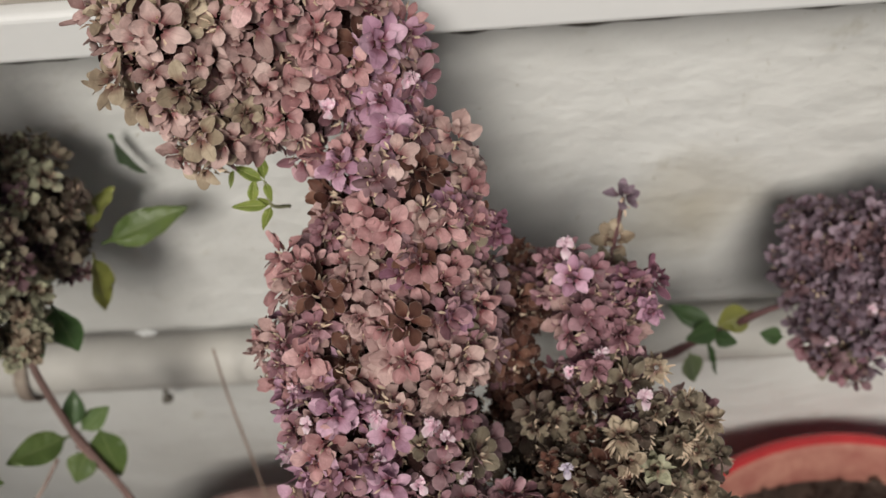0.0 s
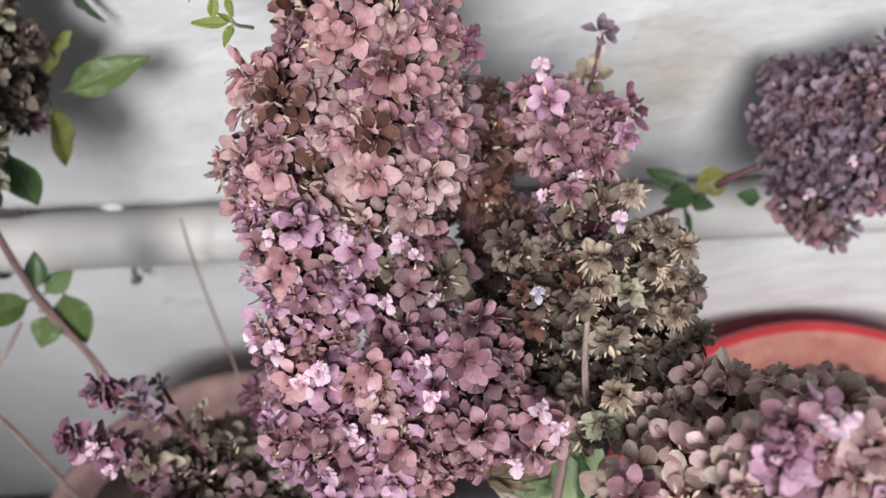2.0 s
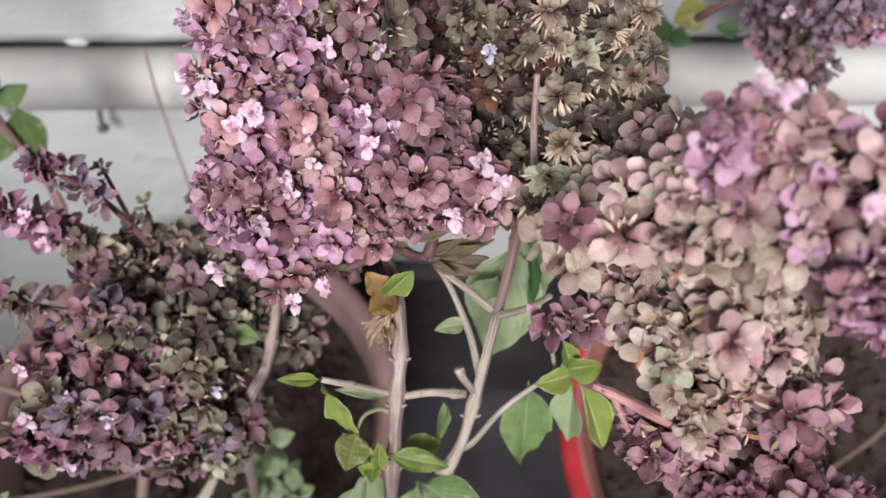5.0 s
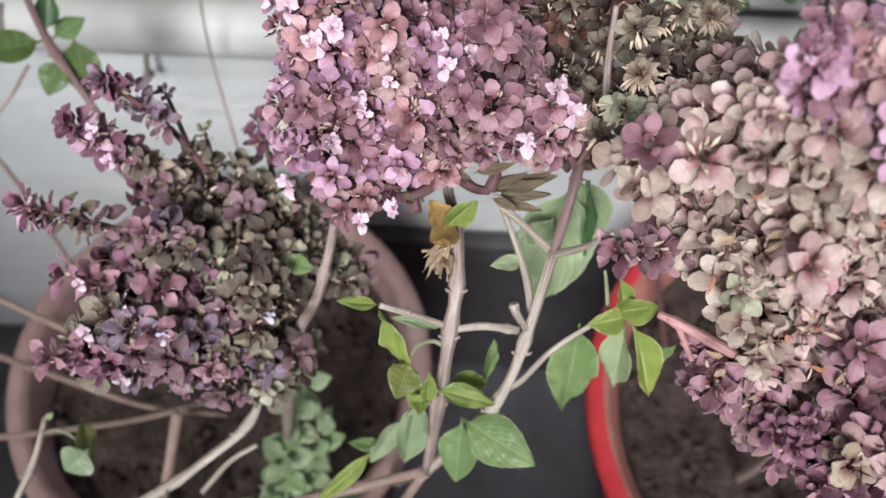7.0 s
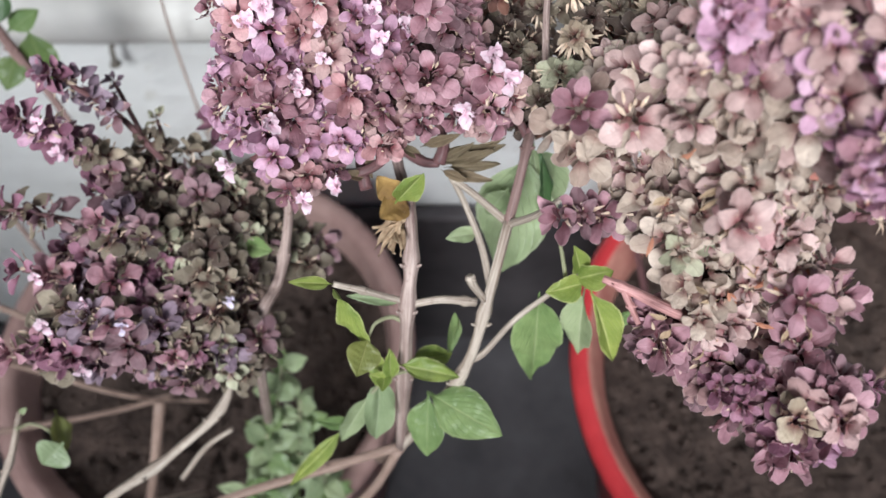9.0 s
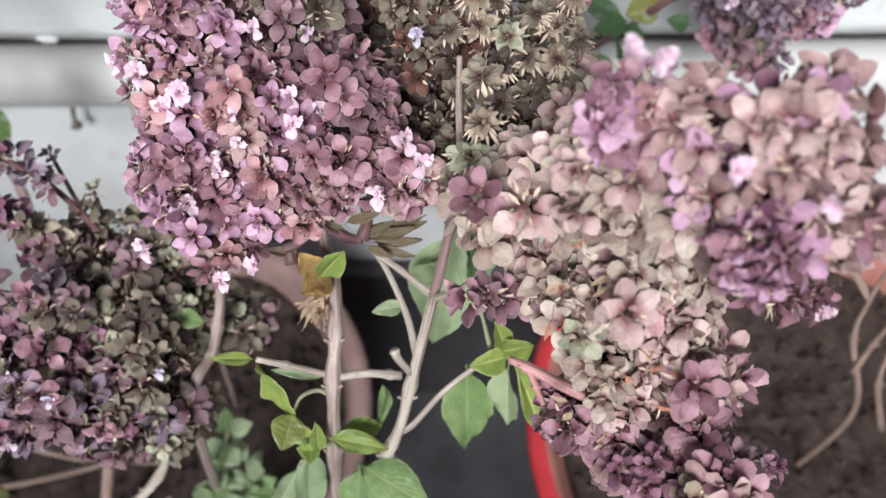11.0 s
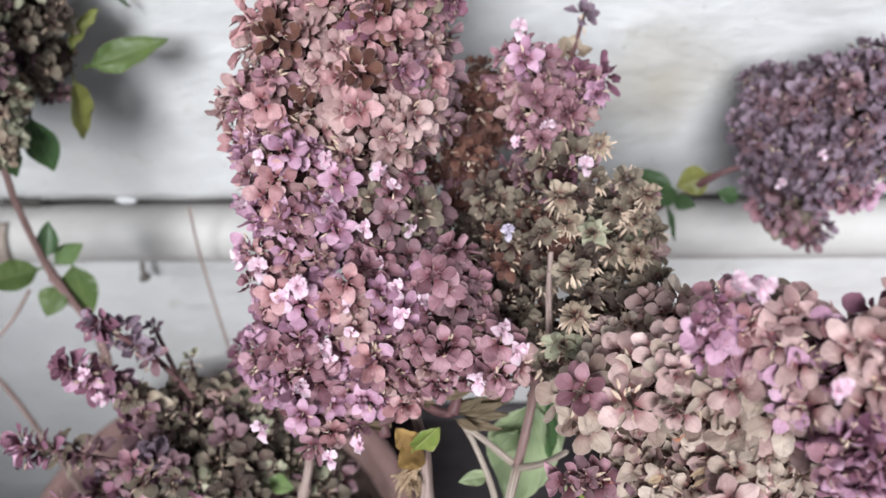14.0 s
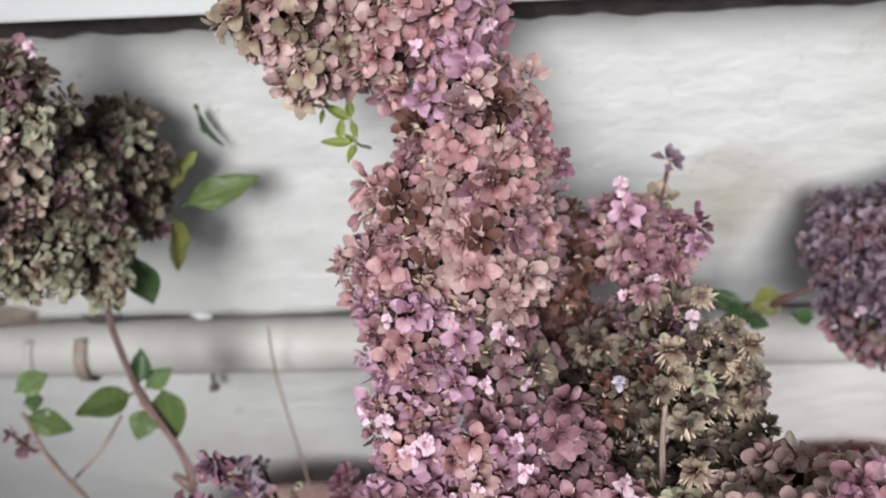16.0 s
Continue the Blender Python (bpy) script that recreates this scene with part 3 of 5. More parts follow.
def leaf_mesh(length, width, fold, curl, seed, mat, twist=0.0, wave=0.085):
    """An ovate basil leaf along +X with a short petiole, folded along its midrib, toothed at the edge."""
    rng = random.Random(seed)
    verts, faces, uvs = [], [], []
    nu, nv = 23, 10
    stalk = 0.12
    for i in range(nu):
        t = i / (nu - 1)
        if t < stalk:
            w = width * 0.035
        else:
            s = (t - stalk) / (1 - stalk)
            w = width * 0.5 * (math.sin(math.pi * s ** 0.72) ** 0.9 * (1 - 0.12 * s) + 0.03) + (0.012 * width if i % 2 else 0) * math.sin(math.pi * s)
        bend = curl * t * t
        cx, cz = length * (t - 0.25 * abs(curl) * t * t * t), length * bend * 0.5
        for j in range(nv + 1):
            v = 2 * j / nv - 1
            y = w * v
            pucker = 0.035 * width * max(0.0, math.cos(44.0 * t - 26.0 * abs(v) + 3.14)) * math.sin(math.pi * abs(v))
            z = cz + fold * abs(y) * (1.25 - 0.45 * abs(v)) + wave * length * noise.noise(Vector((t * 3, v * 1.5, seed * 3.3))) * abs(v) + 0.5 * wave * length * noise.noise(Vector((t * 7, v, seed * 5.1))) * v * v + pucker
            a = twist * t
            verts.append(Vector((cx, y * math.cos(a) - (z - cz) * math.sin(a), cz + y * math.sin(a) + (z - cz) * math.cos(a))))
            uvs.append((t, 0.5 + 0.5 * v))
    for i in range(nu - 1):
        for j in range(nv):
            a = i * (nv + 1) + j
            faces.append((a, a + nv + 1, a + nv + 2, a + 1))
    return mesh_of("leaf", verts, faces, [mat], None, uvs)


def leaf(plant, base, tip, width, mat=None, face=(0.0, -0.5, 0.7), fold=0.25, curl=-0.15, twist=0.0, label="", name="leaf"):
    """A leaf from base to tip whose upper side looks towards face."""
    base, tip, face = Vector(base), Vector(tip), Vector(face)
    x = tip - base
    length = x.length
    x.normalize()
    z = (face - x * face.dot(x)).normalized()
    y = z.cross(x)
    m = Matrix.Translation(base) @ Matrix((x, y, z)).transposed().to_4x4()
    seed = int(abs(base.x * 7919 + tip.y * 104729 + tip.z * 3571)) % 997
    return part(name, leaf_mesh(length, width, fold, curl, seed, mat or LEAF, twist), plant, label, m)


def stem(plant, points, r0, r1, mat=None, knobs=(), name="stem", label=""):
    ob = part(name, tube_mesh(name, points, r0 * 0.86, r1 * 0.86, mat or STEM, 24, knobs, 6, 0.12, 0.075), plant, label)
    line = smooth_path(points, 6)
    for k in knobs:  # a pair of withered buds at each node
        c = line[int(k * (len(line) - 1))]
        for sx in (-1, 1):
            d = Vector((sx * 0.8, -0.35, 0.45)).normalized() * (r0 * 0.8)
            part("bud", tube_mesh("bud", [c + d * 0.6, c + d * 1.5, c + d * 2.0 + Vector((0, 0, r0 * 0.5))], r0 * 0.42, r0 * 0.14, mat or STEM, 8, (), 3, 0.4), ob)
    return ob


# ---- the place: wall with sill and pipe, floor; unseen ceiling and walls added around ----
WALL_Y = 0.392


def wall_panel(name, x0, x1, z0, z1, y, depth, label):
    """A plastered stretch of wall with a softly uneven face."""
    nx, nz = 120, 40
    verts, faces = [], []
    for j in range(nz + 1):
        for i in range(nx + 1):
            x, z = x0 + (x1 - x0) * i / nx, z0 + (z1 - z0) * j / nz
            d = 0.0022 * noise.noise(Vector((x * 11, 0, z * 14))) + 0.0009 * noise.noise(Vector((x * 47, 3, z * 60)))
            verts.append((x, y + d, z))
    for j in range(nz):
        for i in range(nx):
            a = j * (nx + 1) + i
            faces.append((a, a + 1, a + nx + 2, a + nx + 1))
    corners = [0, nx, nz * (nx + 1) + nx, nz * (nx + 1)]
    back = len(verts)
    for c in corners:
        verts.append((verts[c][0], y + depth, verts[c][2]))
    bottom, top = list(range(nx + 1)), list(range(nz * (nx + 1), (nz + 1) * (nx + 1)))
    left, right = [j * (nx + 1) for j in range(nz + 1)], [j * (nx + 1) + nx for j in range(nz + 1)]
    faces += [tuple(reversed(bottom)) + (back, back + 1), tuple(top) + (back + 2, back + 3), tuple(left) + (back + 3, back), tuple(reversed(right)) + (back + 1, back + 2), (back + 3, back + 2, back + 1, back)]
    return structure(name, mesh_of(name, verts, faces, [WALL]), label, "wall")


wall_panel("wall_upper", -1.0, 1.0, 0.388, 0.72, WALL_Y - 0.004, 0.14, "off-white lime-washed plaster wall with faint stains")
wall_panel("wall_lower", -1.0, 1.0, -0.19, 0.362, WALL_Y + 0.006, 0.13, "off-white plaster below the painted pipe")
# the gap's shade is put into this box's near-black colour
structure("wall_joint", box_mesh("wall_joint", (-1.0, WALL_Y + 0.016, 0.362), (1.0, WALL_Y + 0.13, 0.388), GROUT), "gap above the pipe, coloured dark for the shade in it", "joint")
structure("wall_top", box_mesh("wall_top", (-1.0, WALL_Y - 0.002, 0.72), (1.0, WALL_Y + 0.136, 2.5), WALL), "plain off-white wall above the sill", "wall")
# added dark strip: the shade between the pots as a shape, no real skirting
structure("baseboard", box_mesh("baseboard", (-0.15, WALL_Y - 0.014, -0.19), (1.0, WALL_Y + 0.003, 0.098), BASE_SHADE, 0.006), "dark grey strip at the wall foot, standing for shade between the pots", "skirting")
structure("floor", box_mesh("floor", (-6.0, -6.0, -0.29), (6.0, WALL_Y + 0.13, -0.19), FLOOR), "dark grey cement floor", "floor")
# unseen ceiling, added to keep the high sky off the wall
structure("ceiling", box_mesh("ceiling", (-2.5, -0.5, 2.5), (2.5, WALL_Y + 0.136, 2.6), CEILING), "pale unseen ceiling added to cut off the sky overhead", "ceiling")
# unseen side wall, added to darken the back wall towards the left
structure("wall_left", box_mesh("wall_left", (-0.70, -0.95, -0.19), (-0.56, WALL_Y - 0.008, 2.5), WALL), "unseen off-white side wall added to dim the left", "wall")
# unseen wall in front, added to shade the low wall, floor and pots
structure("parapet", box_mesh("parapet", (-4.0, -1.25, -0.19), (4.0, -1.13, 1.30), WALL, 0.01), "unseen off-white wall added in front to shade the pots and floor", "parapet")
structure("wall_right", box_mesh("wall_right", (1.0, WALL_Y - 0.06, -0.19), (1.14, WALL_Y + 0.136, 2.5), WALL), "off-white end of the wall", "wall")


def sill():
    ob = thing("window_sill", (0, WALL_Y - 0.03, 0.657), "white painted projecting sill with a dusty cement top", "sill", "", "structure")
    part("sill_edge", box_mesh("sill_edge", (-1.0, WALL_Y - 0.057, 0.657), (1.0, WALL_Y - 0.006, 0.678), SILL, 0.0025), ob, "glossy white painted edge")
    part("sill_top", box_mesh("sill_top", (-1.0, WALL_Y - 0.050, 0.678), (1.0, WALL_Y - 0.006, 0.684), SILL_TOP, 0.002), ob, "dusty grey cement")
    # uneven dark strip: the sill's shade, with some grime, put into colour
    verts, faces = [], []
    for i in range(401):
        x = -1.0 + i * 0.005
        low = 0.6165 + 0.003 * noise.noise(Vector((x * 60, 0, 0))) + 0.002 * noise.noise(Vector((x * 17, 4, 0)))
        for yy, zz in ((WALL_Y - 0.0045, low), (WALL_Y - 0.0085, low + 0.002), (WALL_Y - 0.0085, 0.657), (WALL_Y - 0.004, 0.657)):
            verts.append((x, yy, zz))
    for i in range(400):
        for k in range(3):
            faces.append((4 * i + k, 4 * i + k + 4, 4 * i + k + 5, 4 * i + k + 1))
    part("sill_joint", mesh_of("sill_joint", verts, faces, [SILL_SHADE]), ob, "dark band of shade and grime under the sill")


sill()


def pipe():
    ob = thing("water_pipe", (0, WALL_Y - 0.006, 0.35), "painted pipe running along the wall", "pipe")
    y, z, r = WALL_Y - 0.0035, 0.3535, 0.0205
    part("pipe_body", tube_mesh("pipe_body", [(-1.0, y, z), (-0.3, y, z + 0.0006), (0.3, y, z - 0.0006), (1.0, y, z)], r, r, PIPE, 28, steps=30, wobble=0.012), ob)
    for x, w, k, mat in ((-0.284, 0.0085, 1.12, CLIP), (-0.322, 0.0060, 1.05, PIPE)):
        verts, faces = [], []
        for i in range(25):
            a = math.pi * (0.12 + 1.08 * i / 24)
            rr = r * k * (1 + 0.02 * noise.noise(Vector((i * 0.4, x * 40, 0))))
            for dx, lift in ((-w / 2, 0.0), (-w / 2, 0.0014), (w / 2, 0.0014), (w / 2, 0.0)):
                verts.append((x + dx - 0.006 * i / 24, y - (rr + lift) * math.sin(a), z + (rr + lift) * math.cos(a)))
        for i in range(24):
            for q in range(4):
                faces.append((4 * i + q, 4 * i + (q + 1) % 4, 4 * i + 4 + (q + 1) % 4, 4 * i + 4 + q))
        faces += [(3, 2, 1, 0), (96, 97, 98, 99)]
        clip = part("pipe_clip", mesh_of("pipe_clip", verts, faces, [mat]), ob, "thin rusty pipe clip" if mat is CLIP else "painted pipe clip")
        part("clip_foot", box_mesh("clip_foot", (x - 0.014, y - 0.004, z - r * 1.34), (x + 0.004, y + 0.010, z - r * 0.98), mat, 0.0015), clip)


def lump(name, c, size, mat, label, category):
    """A small rough blob stuck on the wall."""
    bm = bmesh.new()
    bmesh.ops.create_icosphere(bm, subdivisions=3, radius=1.0)
    for v in bm.verts:
        k = 1 + 0.45 * noise.noise(v.co * 1.6 + Vector(c) * 50)
        v.co = Vector(c) + Vector([v.co[i] * size[i] * k for i in range(3)])
    me = bpy.data.meshes.new(name)
    bm.to_mesh(me)
    bm.free()
    me.materials.append(mat)
    me.polygons.foreach_set("use_smooth", [True] * len(me.polygons))
    return structure(name, me, label, category)


lump("mortar_patch", (-0.330, WALL_Y - 0.002, 0.394), (0.026, 0.007, 0.011), CLIP, "rough brown mortar stuck in the gap above the pipe", "mortar")
lump("mortar_patch", (-0.268, WALL_Y - 0.001, 0.388), (0.016, 0.006, 0.006), GROUT, "dark crumbling mortar in the gap above the pipe", "mortar")
lump("paint_drip", (-0.1955, WALL_Y - 0.004, 0.3880), (0.007, 0.002, 0.003), SILL, "blob of white paint over the gap", "paint")
pipe()


def nail(x, z, s):
    """A short bent nail, its flat head hanging down."""
    line = [(x, WALL_Y + 0.004, z + 0.004 * s), (x + 0.0008 * s, WALL_Y - 0.006, z + 0.003 * s), (x, WALL_Y - 0.0085, z - 0.003 * s), (x - 0.0004 * s, WALL_Y - 0.009, z - 0.007 * s)]
    ob = tagged(new("nail", tube_mesh("nail", line, 0.0016 * s, 0.0015 * s, NAIL, 8)), "small dark bent nail in the wall", "nail", "nails in the wall")
    head = new("nail_head", tube_mesh("nail_head", [(x - 0.0004 * s, WALL_Y - 0.009, z - 0.0068 * s), (x - 0.0006 * s, WALL_Y - 0.0092, z - 0.0080 * s), (x - 0.0006 * s, WALL_Y - 0.0092, z - 0.0088 * s)], 0.0022 * s, 0.0036 * s, NAIL, 10))
    head.parent = ob
    return ob


nail(-0.206, 0.319, 1.2)
nail(-0.262, 0.337, 1.0)


# ---- pots ----
def pot(name, x, y, r, rim_z, height, mat, rim_mat, label):
    ob = thing(name, (x, y, -0.19), label, "plant pot", "pots")

    def lathe(part_name, profile, m, parts=72):
        verts, faces = [], []
        for pr, pz in profile:
            for s in range(parts):
                a = 2 * math.pi * s / parts
                k = 1 + 0.004 * noise.noise(Vector((math.cos(a) * 2, math.sin(a) * 2, pz * 9)))
                verts.append((x + pr * k * math.cos(a), y + pr * k * math.sin(a), pz))
        for i in range(len(profile) - 1):
            for s in range(parts):
                q = (s + 1) % parts
                faces.append((i * parts + s, i * parts + q, (i + 1) * parts + q, (i + 1) * parts + s))
        return part(part_name, mesh_of(part_name, verts, faces, [m]), ob)

    lip = 0.0165
    body = [(r * 0.60, -0.19), (r * 0.62, -0.186), (r * 0.90, rim_z - lip * 1.6)]
    inner = [(r * 0.86, rim_z - lip * 1.6), (r * 0.62, 0.02), (0.001, 0.02)]
    lathe("body", [(0.001, -0.19)] + body, mat)
    round_rim = [(r * 0.90, rim_z - lip * 1.6), (r * 0.985, rim_z - lip * 1.5)]
    for k in range(9):
        a = math.pi * k / 8
        round_rim.append((r - lip * 0.5 + lip * 0.5 * math.cos(a), rim_z - lip * 0.45 + lip * 0.45 * math.sin(a)))
    lathe("rim", round_rim[:8], rim_mat)
    lathe("rim_lip", round_rim[7:] + [(r * 0.875, rim_z - lip * 0.8), (r * 0.86, rim_z - lip * 1.6)], RED_DUSTY if mat is RED else rim_mat)
    lathe("inside", inner, RED_DUSTY if mat is RED else CLAY)
    # the earth in it
    verts, faces = [(x, y, rim_z - 0.03)], []
    rings, parts = 26, 72
    for i in range(1, rings + 1):
        for s in range(parts):
            a, rr = 2 * math.pi * s / parts, r * 0.862 * i / rings
            px, py = x + rr * math.cos(a), y + rr * math.sin(a)
            h = 0.010 * noise.noise(Vector((px * 16, py * 16, 0))) + 0.005 * noise.noise(Vector((px * 55, py * 55, 1))) + 0.0025 * noise.noise(Vector((px * 170, py * 170, 2)))
            verts.append((px, py, rim_z - 0.03 + h))
    for s in range(parts):
        faces.append((0, 1 + s, 1 + (s + 1) % parts))
    for i in range(rings - 1):
        for s in range(parts):
            q = (s + 1) % parts
            faces.append((1 + i * parts + s, 1 + (i + 1) * parts + s, 1 + (i + 1) * parts + q, 1 + i * parts + q))
    part("soil", mesh_of("soil", verts, faces, [SOIL]), ob, "dry crumbly brown soil")
    rng = random.Random(int(r * 1000))
    cv, cf = [], []
    for k in range(420):
        a, rr = rng.uniform(0, 6.28), r * 0.84 * math.sqrt(rng.random())
        c = Vector((x + rr * math.cos(a), y + rr * math.sin(a), rim_z - 0.028 + rng.uniform(0, 0.005)))
        s = rng.uniform(0.0015, 0.006)
        first = len(cv)
        for d in ((1, 0, 0), (-1, 0, 0), (0, 1, 0), (0, -1, 0), (0, 0, 1), (0, 0, -1)):
            cv.append(c + Vector([q * s * rng.uniform(0.5, 1.2) for q in d]) + Vector([rng.uniform(-0.3, 0.3) * s for _ in range(3)]))
        for f in ((0, 2, 4), (2, 1, 4), (1, 3, 4), (3, 0, 4), (2, 0, 5), (1, 2, 5), (3, 1, 5), (0, 3, 5)):
            cf.append(tuple(first + q for q in f))
    tagged(part("soil_grit", mesh_of("soil_grit", cv, cf, [SOIL], smooth=False), ob, "loose dry crumbs of soil"), kind="stuff")
    return ob


pot("clay_pot", -0.146, 0.209, 0.145, 0.22, 0.22, CLAY, CLAY, "dusty terracotta-pink plant pot with a rounded rim")
pot("plastic_pot", 0.280, 0.199, 0.176, 0.22, 0.22, RED, RED, "bright red plastic plant pot with a thick rim")


# ---- the tall basil in the clay pot ----
tall = thing("basil_plant", (-0.02, 0.16, 0.19), "tall basil with a dense faded rose and mauve flower head", "plant", "basil plants")
JOIN = (0.0085, 0.0916, 0.4084)
stem(tall, [(-0.025, 0.15, 0.175), (-0.012, 0.115, 0.30), JOIN], 0.0034, 0.003, TWIG, (0.5,))
stem(tall, [JOIN, (0.0144, 0.1045, 0.4751), (0.0174, 0.1154, 0.5074), (0.0189, 0.1272, 0.5185), (0.0180, 0.1445, 0.5269), (0.0127, 0.1663, 0.5354), (0.010, 0.235, 0.585), (-0.005, 0.29, 0.64)], 0.0027, 0.0019, STEM, (0.12, 0.28, 0.42))
stem(tall, [JOIN, (0.0224, 0.0960, 0.4403), (0.0375, 0.1051, 0.4749), (0.0448, 0.1191, 0.5002), (0.0522, 0.1429, 0.5149)], 0.0026, 0.0021, STEM_PALE, (0.45, 0.7))
stem(tall, [(0.0517, 0.1413, 0.5137), (0.0585, 0.1645, 0.5286), (0.0619, 0.1845, 0.5309), (0.066, 0.235, 0.572)], 0.0020, 0.0014, STEM_BROWN, (0.35,), "upper_stem")
stem(tall, [(0.0587, 0.1694, 0.5283), (0.0648, 0.1768, 0.5381), (0.0721, 0.1838, 0.5445)], 0.0016, 0.001, STEM_RED, name="side_stem")
stem(tall, [(0.0587, 0.1694, 0.5283), (0.0536, 0.1775, 0.5337), (0.0479, 0.1881, 0.5325)], 0.0016, 0.001, STEM_RED, name="side_stem")
stem(tall, [(0.0514, 0.1439, 0.5131), (0.0411, 0.1482, 0.5231), (0.0323, 0.1513, 0.5307)], 0.0016, 0.0012, STEM_PALE, name="side_stem")
stem(tall, [(0.0459, 0.1249, 0.4996), (0.0426, 0.1375, 0.5080), (0.0363, 0.1484, 0.5207), (0.0323, 0.1513, 0.5307)], 0.0015, 0.0010, STEM_PALE, name="side_stem")
stem(tall, [(0.0514, 0.1430, 0.5126), (0.0605, 0.1370, 0.5296), (0.0677, 0.1338, 0.5461)], 0.0016, 0.0010, STEM_PALE, name="side_stem")
stem(tall, [(0.0173, 0.1149, 0.5061), (0.0290, 0.1160, 0.5084), (0.0407, 0.1167, 0.5045)], 0.0015, 0.0019, STEM_PALE, (0.85,), "side_stem")
stem(tall, [(0.0169, 0.1158, 0.5065), (0.0027, 0.1148, 0.5183), (-0.0062, 0.1146, 0.5237)], 0.0015, 0.0012, STEM_PALE, (0.5,), "side_stem")
stem(tall, [(0.0438, 0.1190, 0.5013), (0.0396, 0.1215, 0.5089), (0.0386, 0.1233, 0.5119)], 0.0014, 0.0018, STEM_PALE, (0.8,), "side_stem")
stem(tall, [(0.0378, 0.1056, 0.4756), (0.0437, 0.1087, 0.4764), (0.0550, 0.1197, 0.4814), (0.0692, 0.1253, 0.4963), (0.0767, 0.1264, 0.5091)], 0.0015, 0.0010, STEM_PALE, (), "leaf_shoot")
stem(tall, [(0.0726, 0.1252, 0.5023), (0.0702, 0.1296, 0.5154), (0.0686, 0.1325, 0.5223)], 0.0009, 0.0006, SHOOT, (), "leaf_shoot")
stem(tall, [(0.0155, 0.1026, 0.4744), (0.0097, 0.0988, 0.4787), (0.0022, 0.0943, 0.4725)], 0.0011, 0.0007, SHOOT, (), "leaf_shoot")
stem(tall, [(-0.0273, 0.1583, 0.5084), (-0.0333, 0.1495, 0.4826), (-0.038, 0.1398, 0.4697), (-0.047, 0.1236, 0.4558), (-0.075, 0.13, 0.30)], 0.002, 0.0028, STEM, (0.3,), "side_stem")
for pts in ([(0.0134, 0.1620, 0.5384), (0.0078, 0.1519, 0.5381), (-0.0015, 0.1489, 0.5373), (-0.0097, 0.1542, 0.5359)], [(0.0139, 0.1610, 0.5364), (0.0227, 0.1543, 0.5364), (0.0284, 0.1526, 0.5374)], [(0.0284, 0.1526, 0.5374), (0.0302, 0.1580, 0.5411), (0.0282, 0.1663, 0.5407)], [(0.0036, 0.1471, 0.5297), (0.0017, 0.1566, 0.5359), (0.0031, 0.1674, 0.5370)]):
    stem(tall, pts, 0.0024, 0.0016, STEM_RED, (), "side_stem")
# low branches lying out over the pot
stem(tall, [JOIN, (-0.0282, 0.0843, 0.3950), (-0.0799, 0.0709, 0.3822), (-0.1192, 0.0534, 0.3703)], 0.0024, 0.002, TWIG, (0.3,), "side_stem")
stem(tall, [(0.0070, 0.0917, 0.4034), (-0.0049, 0.0840, 0.3714), (-0.0208, 0.0768, 0.3408)], 0.0026, 0.0026, TWIG, (), "side_stem")
# leaves of the lower stem
leaf(tall, (0.0636, 0.1261, 0.4927), (0.0639, 0.1101, 0.4388), 0.020, LEAF, (0.1, -0.75, 0.5), 0.15, -0.1)
leaf(tall, (0.0221, 0.0982, 0.4620), (0.0505, 0.0795, 0.4671), 0.019, LEAF, (0.0, -0.45, 0.9), 0.12, -0.15)
leaf(tall, (0.0227, 0.0982, 0.4620), (0.0207, 0.0766, 0.4402), 0.016, LEAF, (-0.2, -0.5, 0.7), 0.35, -0.2)
leaf(tall, (0.0051, 0.1022, 0.4750), (0.0018, 0.0825, 0.4376), 0.013, LEAF_PALE, (0.35, -0.6, 0.6), 0.45, -0.2)
leaf(tall, (0.0017, 0.0978, 0.4684), (-0.0137, 0.0830, 0.4342), 0.012, LEAF_PALE, (0.3, -0.4, 0.6), 0.3, -0.2)
leaf(tall, (-0.0063, 0.1135, 0.5221), (0.0072, 0.1046, 0.4863), 0.0082, LEAF_YELLOW, (-0.35, -0.4, 0.7), 0.65, 0.2, 0.7)
leaf(tall, (0.0073, 0.0994, 0.4738), (-0.0035, 0.1097, 0.4894), 0.0092, LEAF_YELLOW, (-0.3, -0.5, 0.8), 0.2, 0.2)
leaf(tall, (0.0116, 0.1027, 0.4800), (0.0370, 0.0988, 0.4779), 0.0085, LEAF_YELLOW, (0.0, -0.2, 1.0), 0.7, -0.3)
leaf(tall, (0.0155, 0.1056, 0.4754), (0.0311, 0.1115, 0.4665), 0.0095, LEAF_YELLOW, (0.0, -0.3, 0.9), 0.8, 0.3)
leaf(tall, (0.0300, 0.1114, 0.4665), (0.0285, 0.1213, 0.4922), 0.0125, LEAF, (0.8, -0.3, 0.3), 0.55, 0.35, 0.5)
leaf(tall, (0.0097, 0.0969, 0.4780), (0.0104, 0.1039, 0.4966), 0.006, LEAF_YELLOW, (0.2, -0.5, 0.7), 0.5, 0.15)
leaf(tall, (0.0097, 0.0969, 0.4780), (0.0019, 0.0977, 0.4843), 0.006, LEAF_YELLOW, (0.0, -0.5, 0.8), 0.5, 0.15)
leaf(tall, (0.0076, 0.1006, 0.4795), (0.0071, 0.0913, 0.4816), 0.006, LEAF_YELLOW, (0.0, -0.7, 0.6), 0.5, 0.1)
leaf(tall, (0.0053, 0.0971, 0.4573), (-0.0008, 0.0973, 0.4632), 0.005, LEAF_YELLOW, (0.0, -0.5, 0.8), 0.4, 0.1)
